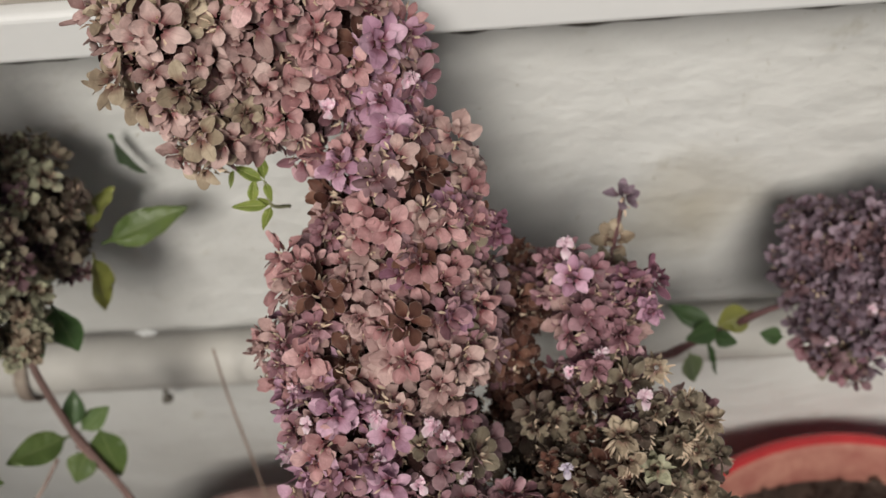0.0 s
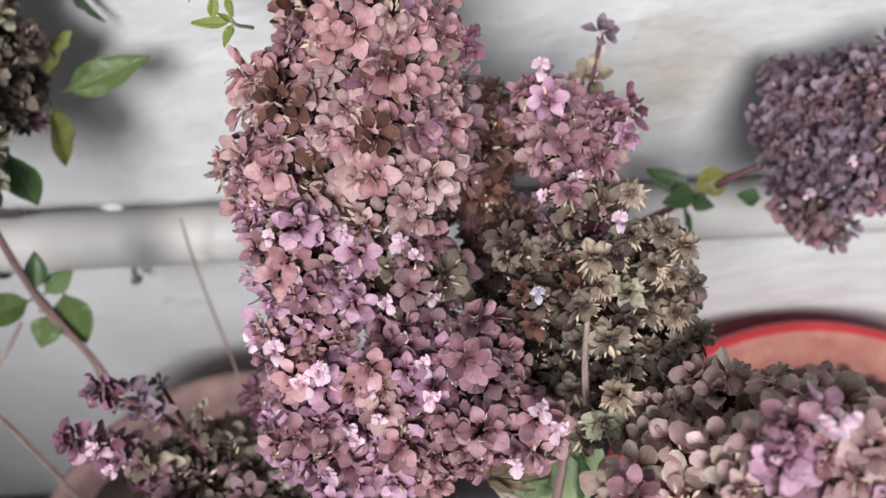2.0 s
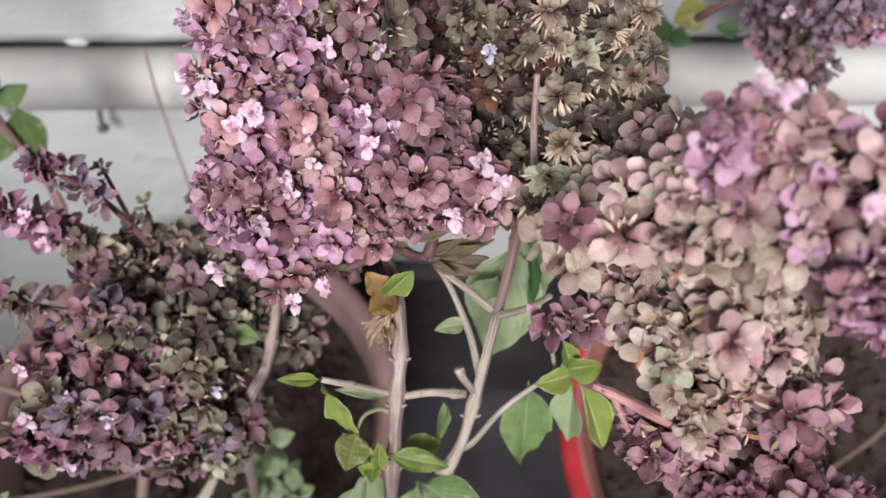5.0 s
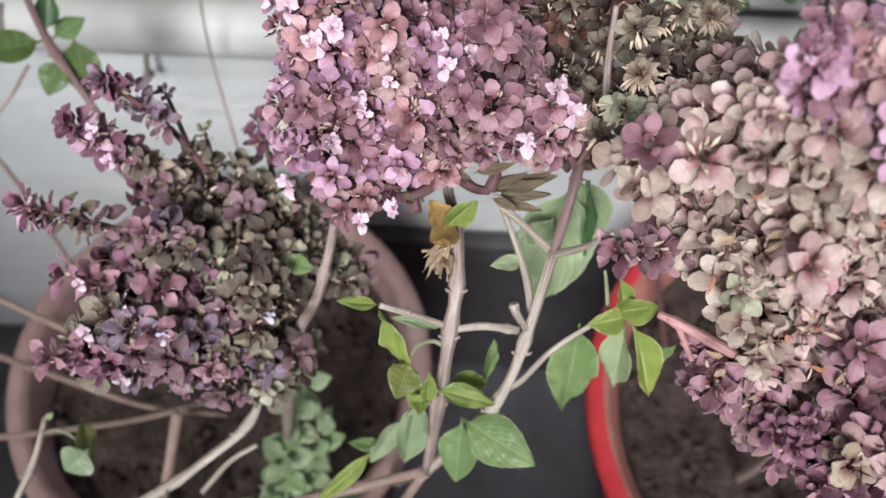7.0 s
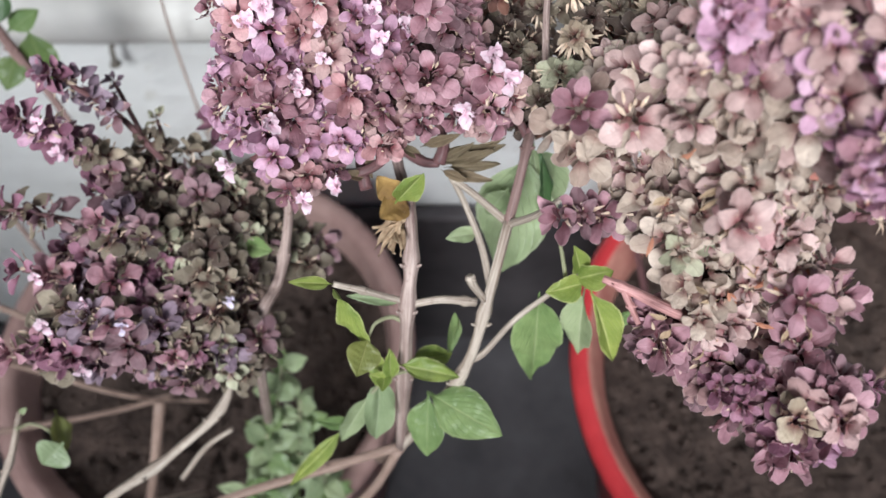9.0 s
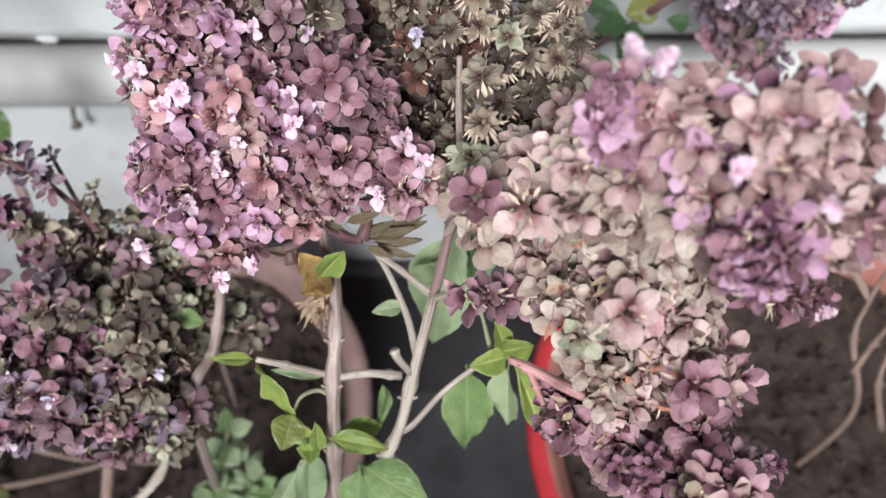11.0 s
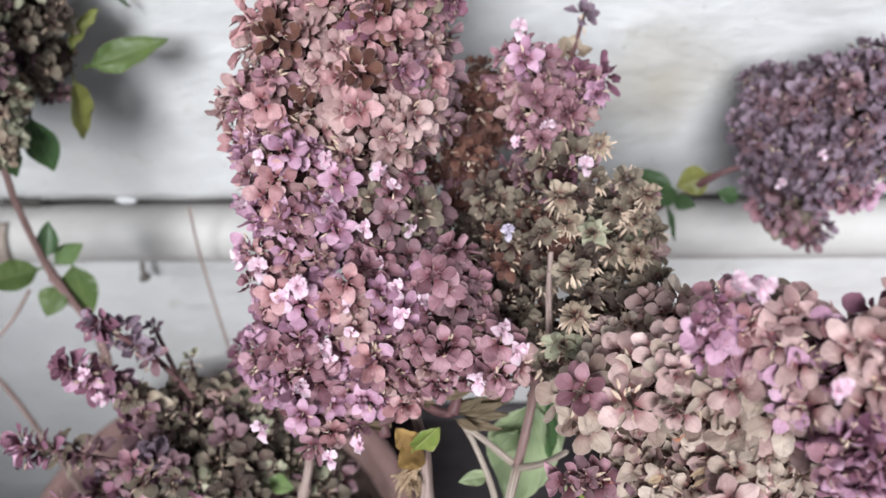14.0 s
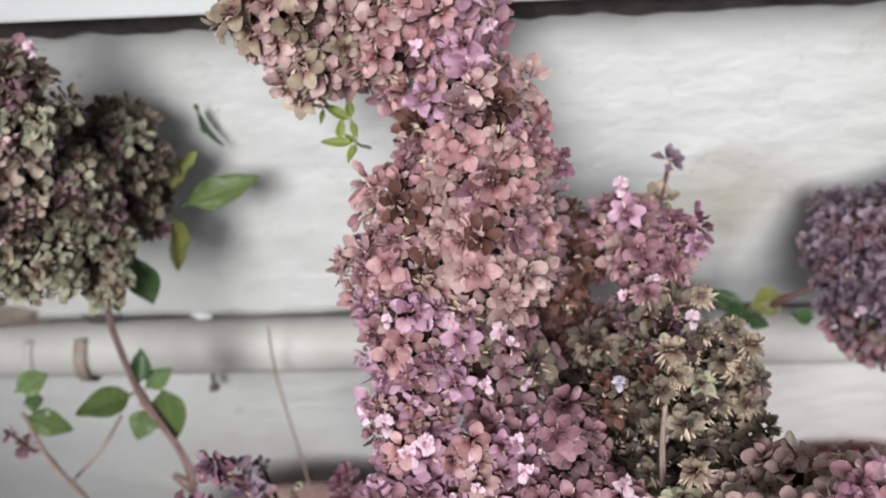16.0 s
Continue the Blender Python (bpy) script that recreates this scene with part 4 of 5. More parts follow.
leaf(tall, (-0.0079, 0.0916, 0.4411), (-0.0216, 0.0893, 0.4529), 0.006, LEAF, (0.0, -0.4, 0.9), 0.45, 0.1)
leaf(tall, (-0.0117, 0.0903, 0.4412), (-0.0362, 0.0705, 0.4191), 0.0070, LEAF_YELLOW, (0.4, -0.3, 0.8), 0.75, -0.1, 0.4)
leaf(tall, (-0.0062, 0.1146, 0.5237), (-0.0193, 0.1109, 0.5332), 0.0045, LEAF_YELLOW, (0.0, -0.4, 0.9), 0.7, 0.05)
leaf(tall, (0.0164, 0.1153, 0.5075), (-0.0033, 0.1143, 0.5154), 0.0045, LEAF_PALE, (0.0, -0.3, 0.9), 0.5, -0.1)
stem(tall, [(0.0172, 0.1102, 0.4987), (0.0116, 0.1129, 0.5001), (0.0059, 0.11, 0.5016), (0.0036, 0.1052, 0.5009)], 0.0010, 0.0006, SHOOT, (), "leaf_shoot")
leaf(tall, (0.0036, 0.1052, 0.5009), (-0.0004, 0.0916, 0.4973), 0.0125, LEAF_OLD, (0.2, -0.6, 0.7), 0.25, 0.1)
leaf(tall, (0.0746, 0.1251, 0.5048), (0.0895, 0.1227, 0.5206), 0.0105, LEAF_YELLOW, (0.0, -0.5, 0.8), 0.8, 0.3, 0.3)
leaf(tall, (0.0790, 0.1240, 0.5050), (0.0647, 0.1180, 0.5090), 0.0100, LEAF_YELLOW, (0.0, -0.5, 0.8), 0.7, -0.2, -0.3)
leaf(tall, (0.0778, 0.1250, 0.5075), (0.0726, 0.1283, 0.5264), 0.0075, LEAF_YELLOW, (0.3, -0.6, 0.5), 0.5, 0.1)
leaf(tall, (0.0790, 0.1223, 0.5041), (0.0769, 0.1083, 0.4685), 0.0135, LEAF_PALE, (-0.6, -0.6, 0.4), 0.7, -0.2, -0.4)
leaf(tall, (0.0801, 0.1214, 0.5061), (0.0938, 0.1040, 0.4751), 0.0115, LEAF_YELLOW, (0.5, -0.5, 0.6), 0.9, -0.2, 0.3)
leaf(tall, (0.0856, 0.1140, 0.4829), (0.0984, 0.1207, 0.4938), 0.007, LEAF, (0.2, -0.6, 0.6), 0.4, 0.2)
leaf(tall, (0.0602, 0.1756, 0.5121), (0.0498, 0.1448, 0.4650), 0.030, LEAF_PALE, (-0.2, -0.8, 0.6), 0.12, -0.1)
leaf(tall, (0.0612, 0.1772, 0.5133), (0.0685, 0.1605, 0.4745), 0.026, LEAF_PALE, (0.3, -0.8, 0.5), 0.12, -0.1)
leaf(tall, (0.0530, 0.1609, 0.5080), (0.0444, 0.1595, 0.4893), 0.012, LEAF_PALE, (0.0, -0.8, 0.5), 0.2, -0.1)
leaf(tall, (0.0644, 0.1698, 0.5208), (0.0675, 0.1528, 0.4931), 0.008, LEAF_DARK, (0.8, -0.5, 0.4), 0.4, -0.1)
leaf(tall, (0.0416, 0.1410, 0.5098), (0.0306, 0.1363, 0.5162), 0.006, LEAF_PALE, (0.0, -0.3, 0.9), 0.4, -0.5)
leaf(tall, (0.0137, 0.1398, 0.5326), (0.0247, 0.1427, 0.5490), 0.0095, LEAF_YELLOW, (0.3, -0.6, 0.6), 0.45, 0.1)
leaf(tall, (0.0169, 0.1416, 0.5311), (0.0079, 0.1441, 0.5451), 0.0100, DEAD, (0.2, -0.8, 0.4), 0.4, 0.2, label="withered orange-brown leaf")
leaf(tall, (0.0181, 0.1438, 0.5300), (0.0075, 0.1313, 0.5352), 0.0105, DEAD, (-0.2, -0.6, 0.7), 0.4, 0.3, label="withered orange-brown leaf")
rng = random.Random(8)
for k in range(13):
    a = Vector((0.0168, 0.1393, 0.5263)) + Vector((rng.uniform(-0.004, 0.001), rng.uniform(-0.002, 0.002), rng.uniform(-0.006, 0.006)))
    b = Vector((0.0116, 0.1279, 0.5273)) + Vector((rng.uniform(-0.006, 0.006), rng.uniform(-0.004, 0.004), rng.uniform(-0.007, 0.008)))
    leaf(tall, a, b, rng.uniform(0.002, 0.0042), STRAW, (rng.uniform(-0.5, 0.5), -0.7, 0.5), 0.7, rng.uniform(-0.5, 0.5), rng.uniform(-1.2, 1.2), "shrivelled straw-coloured husk", "husk")
for a, b, w in (((0.0293, 0.1554, 0.5321), (0.0497, 0.1538, 0.5437), 0.0075), ((0.0299, 0.1558, 0.5300), (0.0511, 0.1528, 0.5359), 0.0065), ((0.0227, 0.1571, 0.5406), (0.0384, 0.1551, 0.5513), 0.006), ((0.0246, 0.1560, 0.5338), (0.0091, 0.1564, 0.5471), 0.006), ((0.0041, 0.1477, 0.5359), (-0.0046, 0.1460, 0.5419), 0.006),
        ((0.0284, 0.1538, 0.5359), (0.0422, 0.1554, 0.5467), 0.0055), ((0.0047, 0.1580, 0.5389), (0.0063, 0.1470, 0.5352), 0.005), ((0.0294, 0.1534, 0.5309), (0.0476, 0.1500, 0.5303), 0.0065), ((0.0240, 0.1560, 0.5335), (0.0530, 0.1580, 0.5400), 0.010), ((0.0288, 0.1530, 0.5330), (0.0398, 0.1468, 0.5339), 0.0055), ((0.0299, 0.1546, 0.5340), (0.0526, 0.1594, 0.5428), 0.006), ((0.0068, 0.1573, 0.5418), (0.0026, 0.1609, 0.5510), 0.005)):
    leaf(tall, a, b, 0.62 * w, LEAF_BROWN, (0.0, -0.4, 0.9), 0.75, 0.25, 0.5, "faded brownish leaf under the flower head")

flower_head(tall, [  # crown, bent over
    (-0.068, 0.300, 0.692, 0.027, "beige"), (-0.042, 0.307, 0.690, 0.028, "beige"), (-0.060, 0.292, 0.671, 0.022, "beige"), (-0.033, 0.298, 0.664, 0.022, "rose"),
    (-0.014, 0.306, 0.682, 0.022, "rose"), (-0.004, 0.299, 0.672, 0.016, "mauve"), (-0.055, 0.310, 0.708, 0.026, "beige"), (-0.027, 0.312, 0.706, 0.027, "rose")], 11, 0.0112, 1.3)
flower_head(tall, [  # upper spike, its dusk lobes darkened in colour for the shaded right side
    (-0.0090, 0.2231, 0.6053, 0.015, "rose"), (-0.002, 0.273, 0.647, 0.028, "rose"), (-0.003, 0.261, 0.634, 0.028, "rose"), (0.017, 0.261, 0.632, 0.016, "dusk"), (-0.020, 0.245, 0.626, 0.025, "rose"),
    (0.001, 0.246, 0.620, 0.028, "rose"), (-0.030, 0.231, 0.613, 0.022, "rose"), (-0.004, 0.229, 0.609, 0.027, "beige"), (0.015, 0.238, 0.611, 0.018, "dusk")], 23, 0.0109, 1.24)
flower_head(tall, [  # lower spikes
    (-0.027, 0.206, 0.607, 0.019, "mauve"), (-0.023, 0.191, 0.594, 0.019, "mauve"), (-0.023, 0.176, 0.578, 0.019, "mauve"), (-0.024, 0.159, 0.564, 0.018, "mauve"),
    (-0.015, 0.145, 0.552, 0.015, "mauve"), (0.002, 0.170, 0.578, 0.019, "mauve"), (0.005, 0.155, 0.563, 0.016, "mauve"), (0.023, 0.160, 0.573, 0.018, "plum"),
    (0.042, 0.156, 0.571, 0.014, "plum"), (0.030, 0.177, 0.578, 0.017, "plum"), (0.005, 0.202, 0.587, 0.022, "dusk")], 37, 0.0110, 1.16, bloom=0.12)
flower_head(tall, [  # second spike
    (0.064, 0.243, 0.599, 0.016, "plum"), (0.066, 0.223, 0.591, 0.015, "smoke"), (0.067, 0.197, 0.578, 0.013, "umber"), (0.089, 0.213, 0.566, 0.016, "moss"),
    (0.092, 0.218, 0.574, 0.011, "olive"), (0.096, 0.204, 0.563, 0.011, "olive"), (0.087, 0.194, 0.552, 0.015, "umber"), (0.070, 0.174, 0.561, 0.010, "umber"), (0.046, 0.226, 0.542, 0.020, "umber"),
    (0.057, 0.261, 0.602, 0.014, "plum"), (0.064, 0.252, 0.597, 0.015, "plum"), (0.078, 0.257, 0.601, 0.011, "purple"), (0.046, 0.286, 0.565, 0.020, "brown")], 41, 0.0118, 1.22, "dry dry dry dry open")
flower_head(tall, [  # withered inner part between the spikes, its browns darkened for the shade there
    (0.047, 0.200, 0.574, 0.012, "umber"), (0.051, 0.184, 0.558, 0.011, "umber"), (0.043, 0.218, 0.580, 0.009, "umber"), (0.055, 0.212, 0.577, 0.009, "umber"),
    (0.034, 0.265, 0.584, 0.014, "brown"), (0.032, 0.251, 0.568, 0.014, "brown"), (0.020, 0.215, 0.571, 0.011, "umber"), (0.033, 0.237, 0.554, 0.013, "brown"), (0.041, 0.221, 0.550, 0.014, "umber"), (0.048, 0.234, 0.565, 0.013, "brown"), (0.051, 0.210, 0.538, 0.015, "umber"), (0.055, 0.193, 0.534, 0.010, "umber"), (0.060, 0.182, 0.522, 0.010, "umber")], 47, 0.0112, 1.1, forms="dry dry open")
sprig(tall, [(0.068, 0.262, 0.585), (0.076, 0.285, 0.588), (0.082, 0.304, 0.596)], 0.0012, 0.0009, ((0.35, "moss"), (0.55, "olive"), (1.0, "slate"), (1.0, "slate")), 5, 1.12, bend=2.5)
blossoms(tall, [(0.0036, 0.2656, 0.6571), (0.0009, 0.2977, 0.6805), (-0.0124, 0.2984, 0.6834), (0.0053, 0.2894, 0.6780), (-0.0037, 0.2774, 0.6693), (-0.0208, 0.2809, 0.6762), (-0.0770, 0.2924, 0.7102), (0.0534, 0.2590, 0.6254), (0.0750, 0.2099, 0.6065), (0.0015, 0.1845, 0.6048),
                (0.0065, 0.1990, 0.6162), (0.0627, 0.2255, 0.6086), (-0.0106, 0.2000, 0.6212), (-0.0192, 0.1659, 0.5985)])
blossoms(tall, [(-0.0114, 0.1529, 0.5824), (-0.0189, 0.1421, 0.5754), (-0.0312, 0.1282, 0.5726), (-0.0010, 0.1285, 0.5628), (-0.0100, 0.1244, 0.5606), (0.0379, 0.1406, 0.5822), (0.0460, 0.1547, 0.5895), (0.0509, 0.1499, 0.5849), (0.0136, 0.1583, 0.5927), (-0.0194, 0.1659, 0.5987),
                (-0.0252, 0.1650, 0.5925), (-0.0338, 0.1747, 0.5963)], seed=2)
blossoms(tall, [(0.0483, 0.1929, 0.5923)], LILACS, 3)
blossoms(tall, [(0.0513, 0.2201, 0.6079)], seed=13, size=0.7)

rosettes(tall, [((-0.0007, 0.2371, 0.6456), "purple", 1.15), ((-0.0006, 0.2149, 0.6301), "rose", 1.4), ((-0.0064, 0.1961, 0.6158), "mauve", 1.45), ((-0.0196, 0.2326, 0.6435), "rose", 1.2), ((-0.0313, 0.2173, 0.6312), "rose", 1.3), ((0.0093, 0.2482, 0.6524), "rose", 1.2),
                ((-0.0103, 0.2531, 0.6585), "rose", 1.2), ((0.0549, 0.2488, 0.6219), "mauve", 1.35), ((0.0598, 0.2376, 0.6134), "plum", 1.3), ((0.0241, 0.1636, 0.6079), "plum", 1.35), ((0.0180, 0.2228, 0.6247), "plum", 1.1), ((-0.0042, 0.1639, 0.6031), "rose", 1.15),
                ((0.0269, 0.1660, 0.5962), "plum", 1.3), ((0.0039, 0.1472, 0.5835), "rose", 1.25), ((-0.0200, 0.1352, 0.5670), "mauve", 1.2), ((0.0191, 0.1495, 0.5874), "plum", 1.15), ((0.0053, 0.3000, 0.6874), "mauve", 1.3), ((-0.0102, 0.2893, 0.6771), "mauve", 1.2)], 5)
tiers(tall, [((0.0590, 0.1775, 0.6105), "moss"), ((0.0685, 0.1559, 0.5962), "olive"), ((0.0647, 0.1507, 0.5873), "sage"), ((0.0917, 0.1855, 0.5892), "olive"), ((0.0820, 0.1745, 0.5865), "moss"), ((0.0879, 0.1681, 0.5785), "moss"), ((0.0779, 0.1608, 0.5782), "olive"), ((0.0730, 0.2007, 0.6009), "umber"),
             ((0.0860, 0.2010, 0.5929), "moss"), ((0.0659, 0.1988, 0.6029), "olive"), ((0.0766, 0.1917, 0.5928), "sage"), ((0.0971, 0.2073, 0.5938), "olive"), ((0.0997, 0.1830, 0.5780), "moss"), ((0.1003, 0.1993, 0.5841), "moss"), ((0.0607, 0.1821, 0.5784), "moss"), ((0.0588, 0.1699, 0.5689), "moss"),
             ((0.0707, 0.2329, 0.6092), "plum"), ((0.0809, 0.2404, 0.6108), "mauve"), ((0.0600, 0.2206, 0.6084), "plum"), ((0.0808, 0.2224, 0.6038), "olive"),
             ((0.0682, 0.1751, 0.5936), "moss"), ((0.0740, 0.1677, 0.5905), "umber"), ((0.0828, 0.1868, 0.5890), "moss"), ((0.0915, 0.1987, 0.5901), "olive"), ((0.0677, 0.1926, 0.5970), "olive"), ((0.0787, 0.2090, 0.5999), "moss"), ((0.0899, 0.2117, 0.5970), "moss"), ((0.0715, 0.1526, 0.5780), "moss"), ((0.0939, 0.1790, 0.5789), "olive"), ((0.0745, 0.1814, 0.5914), "umber"), ((0.0604, 0.1527, 0.5716), "moss")], 8, 0.82)
stem(tall, [(0.0619, 0.1629, 0.5725), (0.0615, 0.1725, 0.5861), (0.0618, 0.1792, 0.5981)], 0.0013, 0.001, STEM, (), "side_stem")
rosettes(tall, [((0.0300, 0.2520, 0.6431), "purple", 0.9), ((0.0313, 0.2568, 0.6436), "purple", 0.8)], 9, "bud")

# ---- the nearer basil in the red pot ----
near = thing("basil_plant", (0.21, 0.16, 0.19), "basil with a crowded greenish-beige flower head and purple tips", "plant", "basil plants")
stem(near, [(0.21, 0.16, 0.175), (0.185, 0.13, 0.35), (0.15, 0.105, 0.50), (0.122, 0.100, 0.57), (0.112, 0.112, 0.62)], 0.004, 0.0022, STEM, (0.3, 0.6))
stem(near, [(0.15, 0.105, 0.50), (0.130, 0.092, 0.548), (0.112, 0.085, 0.557)], 0.002, 0.0015, STEM_RED, (), "side_stem")
stem(near, [(0.0756, 0.0962, 0.5665), (0.083, 0.0925, 0.5666), (0.0913, 0.0876, 0.5667), (0.1013, 0.0843, 0.5639)], 0.0012, 0.0022, STEM_ROSE, (0.2,), "side_stem", "thick rose-flushed twig")
stem(near, [(0.0808, 0.0934, 0.5664), (0.0827, 0.0888, 0.5648), (0.0847, 0.084, 0.5633)], 0.0012, 0.0008, STEM_ROSE, (0.5,), "side_stem")
flower_head(near, [
    (0.071, 0.129, 0.593, 0.011, "pale"), (0.086, 0.130, 0.597, 0.015, "pale"), (0.098, 0.121, 0.623, 0.015, "pale"), (0.100, 0.121, 0.643, 0.012, "mauve"),
    (0.113, 0.115, 0.648, 0.012, "mauve"), (0.123, 0.106, 0.642, 0.016, "violet"), (0.134, 0.109, 0.652, 0.012, "violet"), (0.136, 0.097, 0.640, 0.012, "violet"),
    (0.124, 0.091, 0.634, 0.010, "purple"), (0.144, 0.093, 0.642, 0.007, "blush"), (0.098, 0.150, 0.594, 0.013, "pale"), (0.116, 0.156, 0.586, 0.011, "beige"), (0.129, 0.154, 0.586, 0.010, "pale"), (0.112, 0.138, 0.615, 0.015, "pale"), (0.128, 0.130, 0.616, 0.011, "beige"), (0.144, 0.128, 0.604, 0.011, "blush"), (0.082, 0.146, 0.586, 0.013, "pale"), (0.090, 0.162, 0.577, 0.012, "moss"), (0.112, 0.108, 0.610, 0.016, "pale"), (0.104, 0.118, 0.606, 0.014, "pale"), (0.120, 0.112, 0.628, 0.015, "pale")], 53, 0.0114, 1.34, "rosette rosette rosette open heap")
flower_head(near, [
    (0.097, 0.105, 0.586, 0.012, "pale"), (0.116, 0.100, 0.586, 0.013, "pale"), (0.127, 0.088, 0.576, 0.010, "blush"), (0.103, 0.092, 0.568, 0.014, "pale"),
    (0.091, 0.083, 0.557, 0.009, "plum"), (0.110, 0.076, 0.552, 0.015, "plum"), (0.127, 0.075, 0.561, 0.009, "dusk"), (0.125, 0.066, 0.556, 0.012, "plum"), (0.085, 0.116, 0.578, 0.011, "pale"), (0.122, 0.055, 0.557, 0.009, "purple"), (0.130, 0.061, 0.565, 0.010, "plum")], 59, 0.0108, 1.3, "rosette rosette open heap dry")
rosettes(near, [((0.0789, 0.1139, 0.6152), "beige", 1.25), ((0.0662, 0.1208, 0.6110), "plum", 1.15), ((0.0940, 0.0946, 0.5849), "sage", 1.05), ((0.1078, 0.0946, 0.6031), "rose", 1.2), ((0.1212, 0.0788, 0.5882), "plum", 1.2), ((0.1106, 0.1040, 0.6555), "beige", 1.0), ((0.0873, 0.1254, 0.6230), "beige", 1.1),
                ((0.0995, 0.1074, 0.6372), "beige", 1.05), ((0.1303, 0.1069, 0.6604), "blush", 1.0), ((0.1011, 0.0874, 0.6131), "beige", 1.1), ((0.1207, 0.0542, 0.5702), "olive", 0.95)], 6, "rosette", 1.25)
sprig(near, [(0.1358, 0.0682, 0.5517), (0.1420, 0.0693, 0.5521), (0.1478, 0.0703, 0.5525)], 0.0011, 0.0007, ((0.7, "purple"), (0.85, "dusk"), (1.0, "purple")), 27, 0.8)
rosettes(near, [((0.0911, 0.1148, 0.6511), "purple", 0.85), ((0.0951, 0.1170, 0.6564), "purple", 0.8), ((0.1216, 0.0841, 0.6414), "purple", 0.9), ((0.1176, 0.0837, 0.6373), "mauve", 0.85), ((0.1252, 0.0811, 0.6387), "mauve", 0.9), ((0.1045, 0.0645, 0.5664), "purple", 1.0), ((0.1098, 0.0597, 0.5656), "purple", 0.95), ((0.1122, 0.0638, 0.5711), "purple", 0.9)], 16, "bud")
sprig(near, [(0.1329, 0.0977, 0.5968), (0.1416, 0.0976, 0.6000), (0.1498, 0.0974, 0.6021)], 0.0010, 0.0007, ((0.35, "plum"), (0.6, "plum"), (0.9, "plum")), 26, 0.9)
rng = random.Random(12)
for k in range(46):
    c = Vector((rng.uniform(0.085, 0.135), 0, rng.uniform(0.55, 0.615)))
    c.y = 0.066 + (c.z - 0.55) * 0.72 + rng.uniform(-0.004, 0.004) - abs(c.x - 0.11) * 0.1
    d = Vector((rng.uniform(-1, 1), rng.uniform(-1, 0.1), rng.uniform(-1, 0.4))).normalized() * rng.uniform(0.004, 0.0075)
    leaf(near, c, c + d, rng.uniform(0.0012, 0.0024), rng.choice((STRAW, STRAW, RUSSET)), (0.0, -0.8, 0.5), 0.7, rng.uniform(-0.6, 0.6), rng.uniform(-1, 1), "dry straw-coloured husk", "husk")
sprig(near, [(0.098, 0.118, 0.585), (0.082, 0.112, 0.577), (0.064, 0.110, 0.577)], 0.0013, 0.0008, ((0.3, "plum"), (0.5, "dusk"), (0.7, "plum"), (0.85, "dusk"), (1.0, "plum")), 6, 1.15)
blossoms(near, [(0.1499, 0.0932, 0.6013), (0.1151, 0.0952, 0.6583), (0.1304, 0.0861, 0.6587), (0.1025, 0.1182, 0.6633), (0.0954, 0.1145, 0.6703)], seed=4, size=0.95)

# ---- the darker basil over the clay pot ----
dark = thing("basil_plant", (-0.10, 0.15, 0.19), "shaded basil with a dull purple-grey flower head", "plant", "basil plants")
stem(dark, [(-0.14, 0.12, 0.18), (-0.1282, 0.0708, 0.3767), (-0.0951, 0.0874, 0.4012), (-0.0661, 0.1100, 0.4207), (-0.066, 0.135, 0.455)], 0.0025, 0.002, STEM_PALE, (0.45, 0.7))
stem(dark, [(-0.0973, 0.0862, 0.3693), (-0.0819, 0.0962, 0.3886), (-0.0690, 0.1018, 0.3974)], 0.0016, 0.0012, STEM_PALE, (), "side_stem")
flower_head(dark, [
    (-0.082, 0.172, 0.480, 0.022, "moss"), (-0.060, 0.164, 0.482, 0.020, "moss"), (-0.092, 0.141, 0.489, 0.023, "smoke"), (-0.067, 0.137, 0.479, 0.023, "moss"),
    (-0.050, 0.160, 0.467, 0.018, "moss"), (-0.095, 0.116, 0.487, 0.020, "smoke"), (-0.073, 0.116, 0.473, 0.020, "smoke"), (-0.056, 0.119, 0.462, 0.017, "moss"),
    (-0.111, 0.108, 0.486, 0.012, "smoke"), (-0.097, 0.173, 0.494, 0.013, "smoke"), (-0.035, 0.161, 0.457, 0.013, "moss")], 61, 0.0120, 1.42, "rosette open dry dry heap")
sprig(dark, [(-0.080, 0.180, 0.492), (-0.096, 0.190, 0.516), (-0.113, 0.192, 0.538)], 0.0016, 0.001, ((0.22, "moss"), (0.5, "dusk"), (0.66, "slate"), (0.84, "slate"), (0.94, "purple"), (1.0, "slate"), (1.0, "purple")), 7, 1.25)
sprig(dark, [(-0.095, 0.175, 0.502), (-0.108, 0.174, 0.520), (-0.121, 0.173, 0.537)], 0.0014, 0.0009, ((0.2, "olive"), (0.4, "dusk"), (0.55, "mauve"), (0.68, "purple"), (0.82, "mauve"), (0.93, "purple"), (1.0, "purple")), 8, 1.3)
sprig(dark, [(-0.098, 0.150, 0.498), (-0.118, 0.150, 0.508), (-0.138, 0.149, 0.518)], 0.0013, 0.0008, ((0.5, "dusk"), (0.7, "moss"), (0.85, "purple"), (0.95, "mauve"), (1.0, "purple")), 9, 1.3)
sprig(dark, [(-0.088, 0.186, 0.492), (-0.094, 0.196, 0.506), (-0.098, 0.203, 0.518)], 0.0012, 0.0008, ((1.0, "slate"),), 10, 0.7)
sprig(dark, [(-0.080, 0.180, 0.486), (-0.083, 0.190, 0.496), (-0.085, 0.196, 0.503)], 0.0012, 0.0008, ((1.0, "sage"),), 12, 0.75)
sprig(dark, [(-0.055, 0.175, 0.472), (-0.062, 0.195, 0.484), (-0.066, 0.208, 0.494)], 0.0013, 0.0009, ((0.8, "purple"), (1.0, "purple")), 13, 1.3)
